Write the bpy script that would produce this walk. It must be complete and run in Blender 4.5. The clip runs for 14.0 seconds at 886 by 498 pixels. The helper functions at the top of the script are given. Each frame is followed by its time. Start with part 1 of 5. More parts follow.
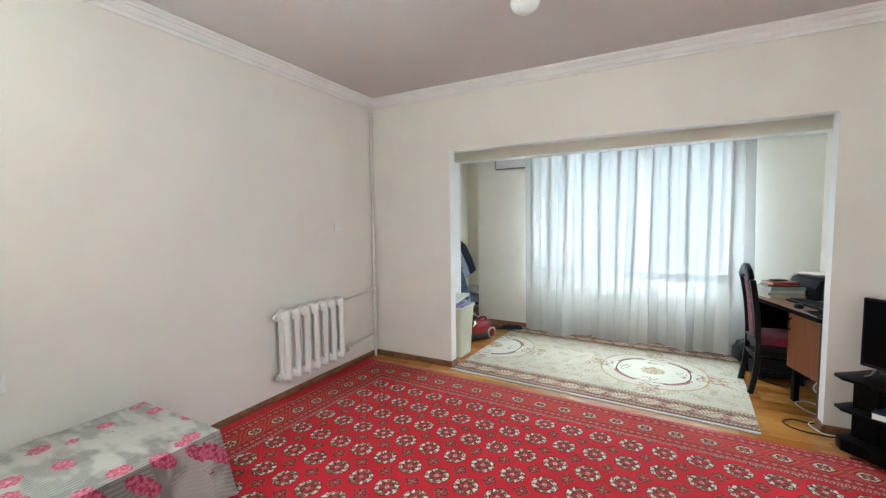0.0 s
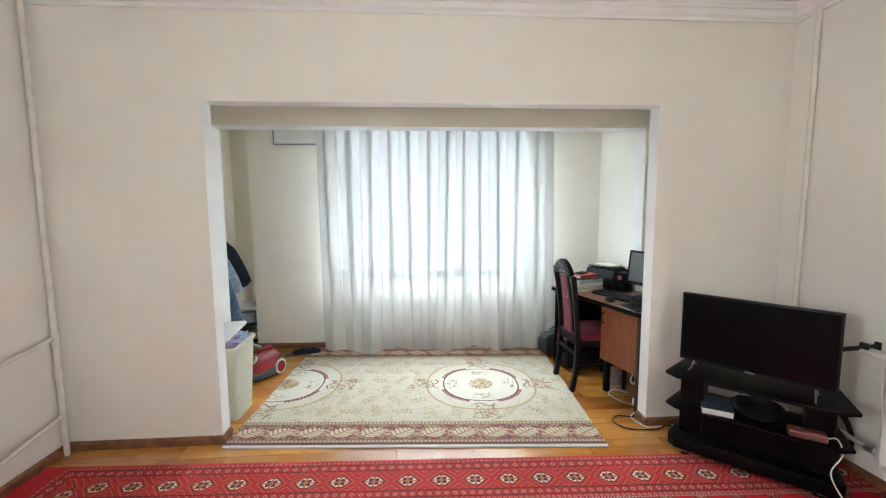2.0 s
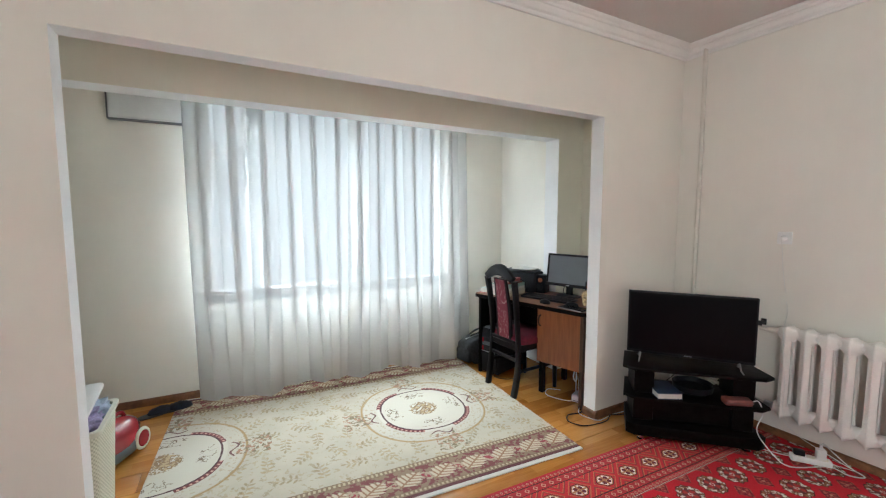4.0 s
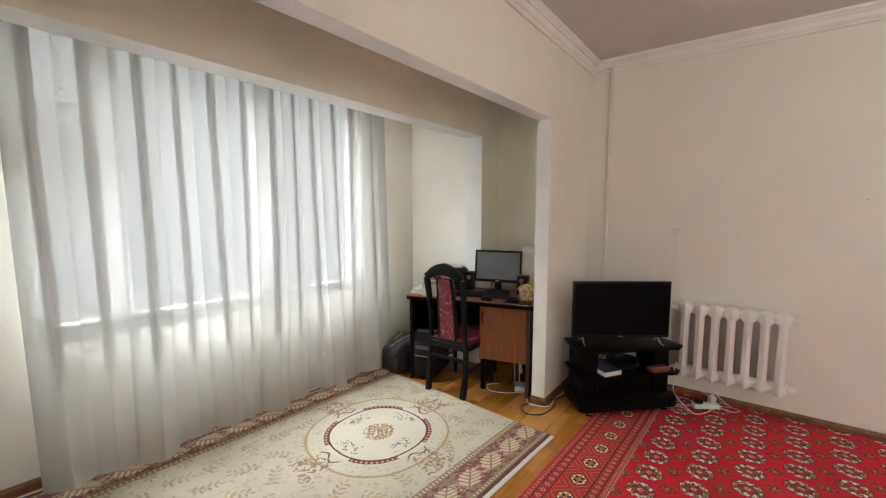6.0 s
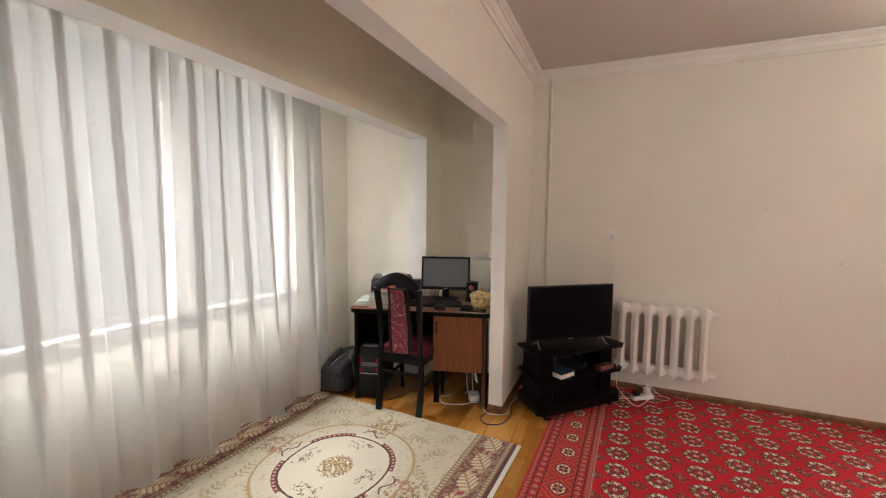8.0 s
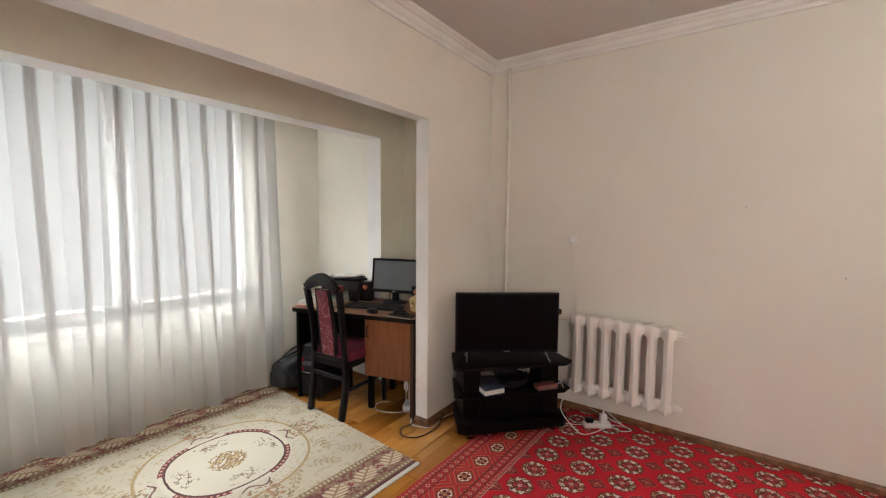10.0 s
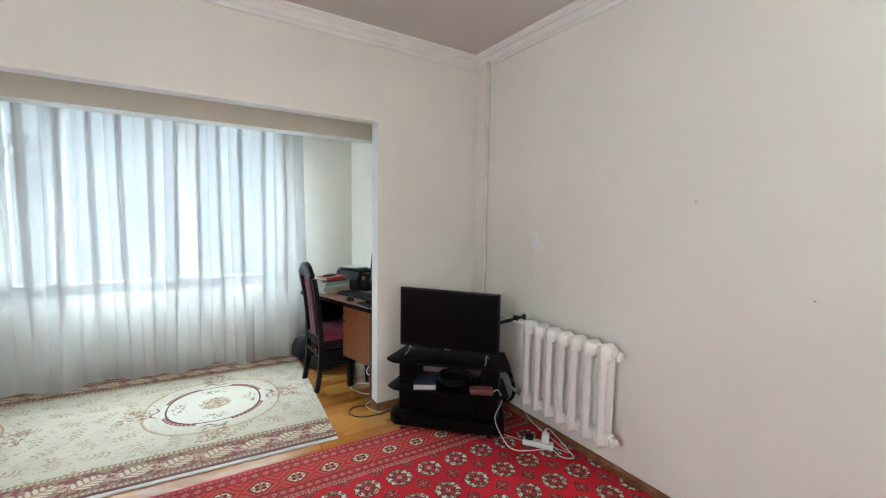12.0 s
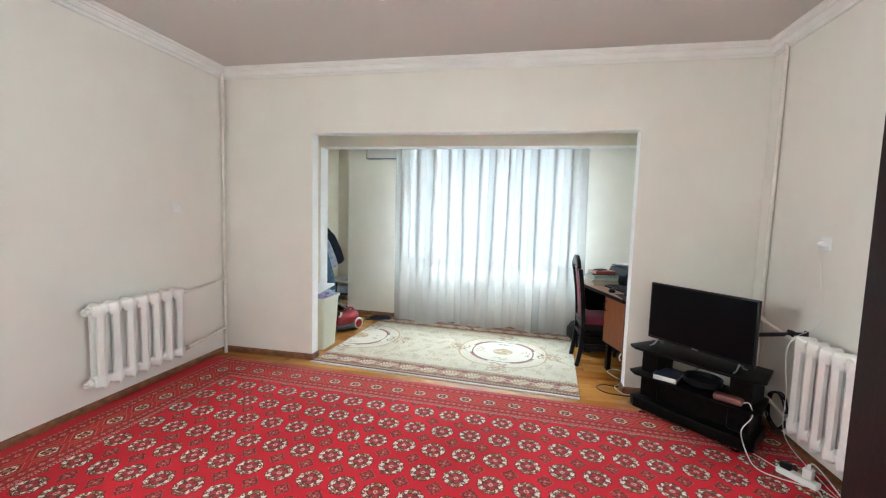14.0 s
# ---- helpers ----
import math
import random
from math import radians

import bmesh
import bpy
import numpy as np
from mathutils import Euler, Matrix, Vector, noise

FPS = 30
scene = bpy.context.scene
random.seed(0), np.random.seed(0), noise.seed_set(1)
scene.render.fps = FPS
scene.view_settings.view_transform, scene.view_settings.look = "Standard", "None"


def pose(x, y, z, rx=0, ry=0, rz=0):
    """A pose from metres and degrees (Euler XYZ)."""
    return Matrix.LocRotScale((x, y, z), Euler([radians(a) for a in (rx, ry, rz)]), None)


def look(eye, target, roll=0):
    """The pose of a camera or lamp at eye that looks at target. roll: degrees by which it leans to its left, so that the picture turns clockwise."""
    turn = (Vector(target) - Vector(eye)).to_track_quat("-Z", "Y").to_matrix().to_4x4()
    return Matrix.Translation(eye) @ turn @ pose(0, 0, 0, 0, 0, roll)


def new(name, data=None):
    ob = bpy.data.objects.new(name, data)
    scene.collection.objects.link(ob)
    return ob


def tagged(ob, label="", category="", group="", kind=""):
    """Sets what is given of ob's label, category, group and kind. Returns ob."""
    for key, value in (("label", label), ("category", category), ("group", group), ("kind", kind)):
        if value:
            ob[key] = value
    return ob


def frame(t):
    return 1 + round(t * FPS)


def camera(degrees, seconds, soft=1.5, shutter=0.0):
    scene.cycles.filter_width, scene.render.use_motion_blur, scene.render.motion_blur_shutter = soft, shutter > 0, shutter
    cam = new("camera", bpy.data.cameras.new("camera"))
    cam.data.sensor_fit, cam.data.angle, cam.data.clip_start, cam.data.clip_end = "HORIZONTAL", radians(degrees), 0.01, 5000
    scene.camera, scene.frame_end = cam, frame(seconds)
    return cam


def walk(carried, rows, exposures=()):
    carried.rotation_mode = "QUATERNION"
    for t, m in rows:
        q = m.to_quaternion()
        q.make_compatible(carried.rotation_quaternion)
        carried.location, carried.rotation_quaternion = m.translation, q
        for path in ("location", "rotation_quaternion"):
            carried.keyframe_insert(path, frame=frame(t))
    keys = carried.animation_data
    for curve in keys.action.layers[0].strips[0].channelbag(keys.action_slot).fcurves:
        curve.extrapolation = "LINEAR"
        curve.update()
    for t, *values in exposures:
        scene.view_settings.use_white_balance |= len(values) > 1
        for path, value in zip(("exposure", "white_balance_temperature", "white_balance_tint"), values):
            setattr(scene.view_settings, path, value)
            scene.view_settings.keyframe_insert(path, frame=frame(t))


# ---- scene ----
cam = camera(95.5, 14.0, soft=1.2)
PATH = [
    (0, (-0.154, 0.022, 1.462), (-1.088, 1.785, 1.324), -0.7),
    (0.5, (-0.298, 0.307, 1.466), (-1.057, 2.15, 1.296), -0.8),
    (1, (-0.411, 0.648, 1.44), (-0.889, 2.58, 1.238), -0.8),
    (1.5, (-0.508, 0.924, 1.462), (-0.674, 2.906, 1.257), -0.7),
    (2, (-0.681, 1.012, 1.496), (-0.551, 2.998, 1.295), -0.4),
    (2.5, (-0.886, 1.078, 1.515), (-0.506, 3.031, 1.314), -0.3),
    (3, (-1.068, 1.251, 1.495), (-0.475, 3.151, 1.297), -0.2),
    (3.2, (-1.141, 1.319, 1.486), (-0.477, 3.196, 1.297), -0.2),
    (5.5, (-1.872, 2.205, 1.472), (-0.42, 3.568, 1.285), 0.3),
    (6, (-1.937, 2.383, 1.489), (-0.354, 3.591, 1.295), 0.1),
    (6.5, (-1.91, 2.59, 1.491), (-0.218, 3.639, 1.297), 0.2),
    (7, (-1.953, 2.765, 1.512), (-0.178, 3.665, 1.318), 0.4),
    (7.5, (-1.998, 2.869, 1.504), (-0.177, 3.675, 1.321), 0.5),
    (8, (-1.982, 2.818, 1.501), (-0.151, 3.606, 1.325), 0.5),
    (10.5, (-1.056, 1.611, 1.481), (0.479, 2.884, 1.322), 0.5),
    (11, (-0.787, 1.34, 1.475), (0.647, 2.725, 1.313), 0.5),
    (11.5, (-0.508, 1.024, 1.467), (0.795, 2.532, 1.303), 0.5),
    (12, (-0.295, 0.821, 1.475), (0.774, 2.502, 1.311), 0.9),
    (12.5, (-0.104, 0.68, 1.453), (0.577, 2.554, 1.291), 1.5),
    (13, (-0.06, 0.502, 1.449), (0.193, 2.478, 1.272), 1.8),
    (13.5, (-0.051, 0.292, 1.435), (-0.177, 2.28, 1.26), 1.8),
    (14, (0.005, 0.085, 1.423), (-0.384, 2.04, 1.257), 1.7),
]
LIGHT = [(0, 1.12, 5600, -1), (1.5, 1.20, 5900, 2), (3, 1.10, 5700, 2), (5.5, 0.75, 6350, 7), (6, 0.71, 6550, 8), (7.5, 0.62, 7100, 13), (8, 0.62, 7150, 13),
         (10.5, 0.72, 6550, 8), (11, 0.78, 6300, 6), (11.5, 0.93, 5850, 2), (12.5, 1.08, 5500, -1), (13, 1.18, 5600, -1), (14, 1.27, 5650, 0)]
walk(cam, [(t, look(eye, target, roll)) for t, eye, target, roll in PATH], LIGHT)


# ---- world and lights ----
world = bpy.data.worlds.new("sky")
scene.world = world
world.use_nodes = True
wt = world.node_tree
sky = wt.nodes.new("ShaderNodeTexSky")
sky.sky_type, sky.sun_disc = "NISHITA", False
sky.sun_elevation, sky.sun_rotation = radians(72), radians(-7)
wt.nodes["Background"].inputs[1].default_value = 0.14
wt.links.new(sky.outputs[0], wt.nodes["Background"].inputs[0])

sun = new("sun", bpy.data.lights.new("sun", "SUN"))
sun.data.energy, sun.data.angle, sun.data.color = 5.0, radians(0.6), (1, 0.95, 0.88)
sun.matrix_world = look((-1.5, 7.1, 6.5), (-1.25, 5.0, 0))

win = new("window_light", bpy.data.lights.new("window_light", "AREA"))
win.data.shape, win.data.size, win.data.size_y = "RECTANGLE", 6.5, 2.6
win.data.energy, win.data.color = 2250, (0.93, 0.97, 1.0)
win.matrix_world = look((-0.6, 8.2, 4.95), (-0.5, 4.0, 2.25))

# fill lamps in three openings added out of view behind the walk
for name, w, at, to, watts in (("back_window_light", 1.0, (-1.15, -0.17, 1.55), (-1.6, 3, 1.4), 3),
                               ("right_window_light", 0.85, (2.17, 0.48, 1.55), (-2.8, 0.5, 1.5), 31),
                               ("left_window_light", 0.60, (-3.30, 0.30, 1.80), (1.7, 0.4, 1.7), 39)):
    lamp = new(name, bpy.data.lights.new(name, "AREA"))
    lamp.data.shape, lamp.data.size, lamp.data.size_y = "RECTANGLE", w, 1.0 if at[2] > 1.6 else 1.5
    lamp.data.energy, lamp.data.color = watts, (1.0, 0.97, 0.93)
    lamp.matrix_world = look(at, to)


# ---- node helpers ----


class X:
    """A number in a node tree: operators add math nodes."""
    tree = None

    def __init__(self, s):
        self.s = s

    @staticmethod
    def op(kind, *args, clamp=False):
        n = X.tree.nodes.new("ShaderNodeMath")
        n.operation, n.use_clamp = kind, clamp
        for i, a in enumerate(args):
            if isinstance(a, X):
                X.tree.links.new(a.s, n.inputs[i])
            else:
                n.inputs[i].default_value = a
        return X(n.outputs[0])

    def __add__(self, o): return X.op("ADD", self, o)
    def __radd__(self, o): return X.op("ADD", o, self)
    def __sub__(self, o): return X.op("SUBTRACT", self, o)
    def __rsub__(self, o): return X.op("SUBTRACT", o, self)
    def __mul__(self, o): return X.op("MULTIPLY", self, o)
    def __rmul__(self, o): return X.op("MULTIPLY", o, self)
    def __truediv__(self, o): return X.op("DIVIDE", self, o)
    def __neg__(self): return X.op("MULTIPLY", self, -1.0)
    def __lt__(self, o): return X.op("LESS_THAN", self, o)
    def __gt__(self, o): return X.op("GREATER_THAN", self, o)


def xabs(a): return X.op("ABSOLUTE", a)
def xsin(a): return X.op("SINE", a)
def xmod(a, m): return X.op("FLOORED_MODULO", a, m)
def xmax(a, b): return X.op("MAXIMUM", a, b)
def xmin(a, b): return X.op("MINIMUM", a, b)
def xlen(a, b): return X.op("SQRT", a * a + b * b)
def xang(a, b): return X.op("ARCTAN2", b, a)
def xfloor(a): return X.op("FLOOR", a)
def inside(a, lo, hi): return (a > lo) * (a < hi)


def soft_step(a, lo, hi):
    n = X.tree.nodes.new("ShaderNodeMapRange")
    n.interpolation_type = "SMOOTHSTEP"
    X.tree.links.new(a.s, n.inputs[0])
    n.inputs[1].default_value, n.inputs[2].default_value = lo, hi
    return X(n.outputs[0])


def mix(f, a, b):
    n = X.tree.nodes.new("ShaderNodeMix")
    n.data_type = "RGBA"
    if isinstance(f, X):
        X.tree.links.new(f.s, n.inputs[0])
    else:
        n.inputs[0].default_value = f
    for v, sock in ((a, n.inputs[6]), (b, n.inputs[7])):
        if isinstance(v, tuple):
            sock.default_value = (*v, 1)
        else:
            X.tree.links.new(v, sock)
    return n.outputs[2]


def coords(kind="Object", turn=None):
    n = X.tree.nodes.new("ShaderNodeTexCoord")
    return n.outputs[kind]


def xyz(vec):
    n = X.tree.nodes.new("ShaderNodeSeparateXYZ")
    X.tree.links.new(vec, n.inputs[0])
    return X(n.outputs[0]), X(n.outputs[1]), X(n.outputs[2])


def vec3(a, b, c):
    n = X.tree.nodes.new("ShaderNodeCombineXYZ")
    for i, v in enumerate((a, b, c)):
        if isinstance(v, X):
            X.tree.links.new(v.s, n.inputs[i])
        else:
            n.inputs[i].default_value = v
    return n.outputs[0]


def noise_at(vec, scale, detail=4.0, rough=0.5):
    n = X.tree.nodes.new("ShaderNodeTexNoise")
    X.tree.links.new(vec, n.inputs["Vector"])
    n.inputs["Scale"].default_value, n.inputs["Detail"].default_value, n.inputs["Roughness"].default_value = scale, detail, rough
    return X(n.outputs[0])


def random_of_object():
    return X(X.tree.nodes.new("ShaderNodeObjectInfo").outputs["Random"])


def bump(height, strength=0.3, distance=0.01):
    n = X.tree.nodes.new("ShaderNodeBump")
    n.inputs["Strength"].default_value, n.inputs["Distance"].default_value = strength, distance
    X.tree.links.new(height.s, n.inputs["Height"])
    return n.outputs[0]


def start(name):
    m = bpy.data.materials.new(name)
    m.use_nodes = True
    X.tree = m.node_tree
    return m, m.node_tree.nodes["Principled BSDF"]


def put(sock, v):
    if isinstance(v, X):
        X.tree.links.new(v.s, sock)
    elif isinstance(v, (int, float)):
        sock.default_value = v
    elif isinstance(v, tuple):
        sock.default_value = (*v, 1)
    else:
        X.tree.links.new(v, sock)


def surface(name, color, rough=0.6, metal=0.0, vary=0.08, scale=8.0, grain=120.0, relief=0.15, coat=0.0):
    """A plain material with variation at two scales and a fine relief."""
    m, p = start(name)
    c = coords()
    big, small = noise_at(c, scale, 5), noise_at(c, grain, 3)
    dark = tuple(v * (1 - 2.2 * vary) for v in color)
    lite = tuple(min(1, v * (1 + 1.2 * vary)) for v in color)
    put(p.inputs["Base Color"], mix(soft_step(big * 0.7 + small * 0.3, 0.3, 0.7), dark, lite))
    put(p.inputs["Roughness"], rough + (big - 0.5) * 0.2)
    p.inputs["Metallic"].default_value = metal
    p.inputs["Coat Weight"].default_value = coat
    if relief:
        put(p.inputs["Normal"], bump(small, relief, 0.002))
    return m


# ---- materials ----


def wallpaper(name, color):
    m, p = start(name)
    c = coords()
    x, y, z = xyz(c)
    stains = noise_at(c, 0.9, 4, 0.6)
    streak = noise_at(vec3(x * 9, y * 9, z * 1.2), 3.0, 3)
    grain = noise_at(c, 260, 2)
    dirty = tuple(v * 0.93 for v in color)
    put(p.inputs["Base Color"], mix(soft_step(stains * 0.92 + streak * 0.08, 0.34, 0.66), dirty, color))
    p.inputs["Roughness"].default_value = 0.72
    put(p.inputs["Normal"], bump(grain * 0.6 + streak * 0.03, 0.10, 0.002))
    return m


WALL = wallpaper("room_wallpaper", (0.80, 0.765, 0.70))
WALL2 = wallpaper("loggia_wallpaper", (0.92, 0.872, 0.75))
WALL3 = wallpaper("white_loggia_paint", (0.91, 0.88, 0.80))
WHITE = surface("white_paint", (0.89, 0.89, 0.885), 0.5, vary=0.03, scale=3, relief=0.1)
# white ceiling with its dimness put into a darker paint
CEIL = surface("dimmed_ceiling_paint", (0.60, 0.565, 0.54), 0.8, vary=0.03, scale=0.8, relief=0.1)
# for ceilings out of view: whitened to throw more light into the loggia
CEIL2 = surface("bounce_ceiling_paint", (0.86, 0.85, 0.83), 0.8, vary=0.03, scale=0.8, relief=0.1)
PLASTER = surface("cornice_plaster", (0.80, 0.785, 0.76), 0.7, vary=0.03, scale=4)
ENAMEL = surface("radiator_enamel", (0.80, 0.78, 0.74), 0.32, vary=0.02, scale=6, relief=0.04)
PIPE = surface("painted_pipe", (0.72, 0.68, 0.61), 0.45, vary=0.05, scale=10)
BASE = surface("baseboard_wood", (0.20, 0.085, 0.035), 0.45, vary=0.2, scale=20)
PVC = surface("white_plastic", (0.80, 0.80, 0.79), 0.35, vary=0.02)
# sill colour darkened to keep down the line of daylight on it
DULLSILL = surface("dulled_sill", (0.27, 0.265, 0.255), 0.6, vary=0.12, scale=30)
CREAMP = surface("cream_plastic", (0.72, 0.70, 0.58), 0.45, vary=0.04)
BLACK = surface("black_plastic", (0.012, 0.012, 0.014), 0.35, vary=0.1)
BLACKM = surface("matt_black_plastic", (0.02, 0.02, 0.022), 0.6, vary=0.15, relief=0.3)
SCREEN = surface("screen_glass", (0.004, 0.004, 0.005), 0.22, vary=0.02, relief=0)
SCREEN.node_tree.nodes["Principled BSDF"].inputs["Specular IOR Level"].default_value = 0.1
# dark screen, its base grey lifted to stand for reflected light
MONITOR = surface("monitor_reflection_grey", (0.15, 0.16, 0.175), 0.34, vary=0.03, relief=0)
WENGE = surface("dark_board", (0.0055, 0.0042, 0.004), 0.40, vary=0.25, scale=30)
DOORD = surface("dark_door", (0.012, 0.0035, 0.0035), 0.5, vary=0.25, scale=25)
LACQ = surface("black_lacquer", (0.008, 0.007, 0.008), 0.35, vary=0.15, coat=0.05)
WENGE.node_tree.nodes["Principled BSDF"].inputs["Specular IOR Level"].default_value = 0.08
for dark_mat in (BLACK, BLACKM, DOORD, LACQ):
    dark_mat.node_tree.nodes["Principled BSDF"].inputs["Specular IOR Level"].default_value = 0.16
CHROME = surface("chrome", (0.75, 0.75, 0.76), 0.18, metal=1.0, vary=0.03, relief=0)
STEEL = surface("grey_steel", (0.45, 0.45, 0.46), 0.35, metal=0.8, vary=0.05)
REDP = surface("red_plastic", (0.27, 0.012, 0.02), 0.22, vary=0.05, relief=0, coat=0.4)
GREYP = surface("dark_grey_plastic", (0.07, 0.075, 0.085), 0.45)
RUBBER = surface("black_rubber", (0.015, 0.015, 0.016), 0.7)
DENIM = surface("blue_denim", (0.09, 0.16, 0.25), 0.9, vary=0.25, scale=25, relief=0.5)
NAVY = surface("navy_cloth", (0.012, 0.018, 0.035), 0.9, vary=0.25, scale=25, relief=0.5)
PALECLOTH = surface("pale_blue_cloth", (0.42, 0.50, 0.62), 0.9, vary=0.15, scale=25, relief=0.5)
LILAC = surface("lilac_cloth", (0.42, 0.36, 0.58), 0.9, vary=0.2, scale=30, relief=0.5)
BAGCLOTH = surface("black_nylon", (0.026, 0.028, 0.032), 0.7, vary=0.3, scale=30, relief=0.5)
PAPER = surface("paper", (0.74, 0.72, 0.66), 0.8, vary=0.05)
CABLEW = surface("white_cable", (0.72, 0.72, 0.70), 0.4, vary=0.03)
STRAW = surface("straw", (0.62, 0.45, 0.23), 0.75, vary=0.3, scale=40, relief=0.6)
CONCRETE = surface("outside_ground", (0.45, 0.44, 0.42), 0.9, vary=0.15, scale=0.1)


def wood_laminate():
    m, p = start("honey_laminate")
    x, y, z = xyz(coords())
    r = random_of_object()
    strip = xfloor(y / 0.064 + 0.5)
    shade = noise_at(vec3(xfloor(x / 0.31 + strip * 0.37) * 3.7, strip * 5.1, r * 40), 1.0, 0)
    grain = noise_at(vec3(x * 2.2, y * 40, r * 30), 3.0, 5, 0.6)
    base = mix(soft_step(shade * 0.55 + r * 0.3 + grain * 0.35, 0.35, 0.85), (0.33, 0.125, 0.022), (0.56, 0.26, 0.058))
    put(p.inputs["Base Color"], base)
    put(p.inputs["Roughness"], 0.14 + grain * 0.12)
    p.inputs["Coat Weight"].default_value = 0.6
    p.inputs["Coat Roughness"].default_value = 0.12
    put(p.inputs["Normal"], bump(grain, 0.08, 0.001))
    return m


def desk_wood(name, dark, light, rough=0.35):
    m, p = start(name)
    x, y, z = xyz(coords())
    grain = noise_at(vec3(x * 18, y * 18, z * 1.6), 2.5, 5, 0.6)
    put(p.inputs["Base Color"], mix(soft_step(grain, 0.3, 0.7), dark, light))
    put(p.inputs["Roughness"], rough + grain * 0.12)
    return m


def red_carpet():
    """Object space: x along the far edge, y towards the room (negative), from the far corner by the wall."""
    m, p = start("red_carpet_pile")
    c = coords()
    u, v, _ = xyz(c)
    v = -v
    fuzz = noise_at(c, 190, 2)
    wear = noise_at(c, 1.3, 4)
    wob = (noise_at(c, 60, 2) - 0.5) * 0.012
    edge = xmin(v, u - 0.12)
    red = mix(soft_step(wear * 0.6 + fuzz * 0.4, 0.3, 0.7), (0.43, 0.001, 0.010), (0.62, 0.003, 0.020))
    dark, white, tan = (0.07, 0.005, 0.008), (0.74, 0.70, 0.62), (0.26, 0.14, 0.055)
    # field: rows of octagonal flowers with small diamonds between
    su, sv = 0.1865, 0.2195
    cu = xmod(u - 0.550 + su / 2, su) - su / 2
    cv = xmod(v - 0.4685 + sv / 2, sv) - sv / 2
    a = xang(cu, cv)
    ax, ay = xabs(cu), xabs(cv)
    d = xmax(xmax(ax, ay), (ax + ay) * 0.735) + wob * 0.6
    lobes = xsin(a * 12.0) * 0.003
    d = (d + lobes) * 1.07
    col = red
    col = mix(inside(d, 0.0, 0.078), col, dark)
    spots = noise_at(c, 95, 1)
    ring = mix(xabs(X.op("COSINE", a)) * 0.16 + xsin(a * 8 + 0.8) * 0.10 + spots > 0.66, mix(noise_at(c, 130, 1) > 0.5, tan, (0.12, 0.03, 0.015)), white)
    col = mix(inside(d, 0.046, 0.073), col, ring)
    col = mix(inside(d, 0.041, 0.047), col, dark)
    core = mix((xsin(a * 4.0) > 0.3) * (d > 0.014), (0.36, 0.03, 0.025), (0.13, 0.03, 0.03))
    col = mix(d < 0.041, col, core)
    col = mix(inside(d, 0.008, 0.012), col, white)
    ku = xmod(u - 0.550, su) - su / 2
    kv = xmod(v - 0.4685, sv) - sv / 2
    k = xabs(ku) + xabs(kv) * 0.9 + wob * 0.6
    kd = mix(noise_at(c, 85, 1) > 0.5, (0.22, 0.012, 0.018), (0.36, 0.09, 0.06))
    col = mix(k < 0.050, col, kd)
    col = mix(inside(k, 0.036, 0.043), col, (0.13, 0.006, 0.012))
    col = mix((xabs(xabs(ku) - xabs(kv)) < 0.004) * (k < 0.036), col, (0.13, 0.006, 0.012))
    col = mix(inside(k, 0.0, 0.009), col, (0.46, 0.20, 0.13))
    # border
    along = X.op("ADD", (v < u - 0.12) * u, (1.0 - (v < u - 0.12)) * v)
    bcol = mix(soft_step(fuzz, 0.3, 0.7), (0.40, 0.008, 0.016), (0.55, 0.02, 0.026))
    bu = xmod(along - 0.0665 + 0.09275, 0.1855) - 0.09275
    bv = edge - 0.186
    b8 = xmax(xmax(xabs(bu) * 0.88, xabs(bv) * 1.12), (xabs(bu) + xabs(bv)) * 0.76) + wob * 0.5
    chev = xmod((xabs(bu) + xabs(bv)) * 26, 1.0)
    bcol = mix((chev > 0.74) * (b8 > 0.056), bcol, (0.22, 0.03, 0.025))
    bcol = mix((chev < 0.16) * (b8 > 0.056), bcol, (0.50, 0.14, 0.06))
    bcol = mix(b8 < 0.052, bcol, dark)
    bcol = mix(inside(b8, 0.0, 0.046), bcol, (0.34, 0.16, 0.07))
    bcol = mix((b8 < 0.040) * (xmin(xabs(bu), xabs(bv)) > 0.006), bcol, mix(spots > 0.34, (0.30, 0.12, 0.06), white))
    bcol = mix((xlen(xabs(bu) - 0.017, xabs(bv) - 0.015) < 0.012), bcol, (0.10, 0.012, 0.02))
    for lo, hi, n in ((0.012, 0.035, 0.028), (0.050, 0.090, 0.055), (0.270, 0.305, 0.045), (0.318, 0.345, 0.028)):
        tick = xabs(xmod(along, n) - n / 2) + xabs(edge - (lo + hi) / 2)
        g = mix(tick < (hi - lo) * 0.42, (0.34, 0.016, 0.022), (0.52, 0.26, 0.18))
        g = mix(tick < (hi - lo) * 0.22, g, (0.28, 0.02, 0.02))
        bcol = mix(inside(edge, lo, hi), bcol, g)
    for lo, hi in ((0.040, 0.047), (0.092, 0.098), (0.258, 0.266), (0.308, 0.315)):
        bcol = mix(inside(edge, lo, hi), bcol, (0.06, 0.008, 0.01))
    bcol = mix(inside(edge, 0.344, 0.352), bcol, mix(xmod(along, 0.016) > 0.007, (0.06, 0.006, 0.008), (0.55, 0.40, 0.32)))
    bcol = mix(edge < 0.010, bcol, (0.45, 0.01, 0.02))
    col = mix(edge < 0.352, col, bcol)
    mottled = mix(soft_step(fuzz, 0.25, 0.75) * 0.20, col, (0.15, 0.001, 0.006))
    put(p.inputs["Base Color"], mottled)
    p.inputs["Roughness"].default_value = 0.95
    put(p.inputs["Normal"], bump(fuzz, 0.5, 0.004))
    return m


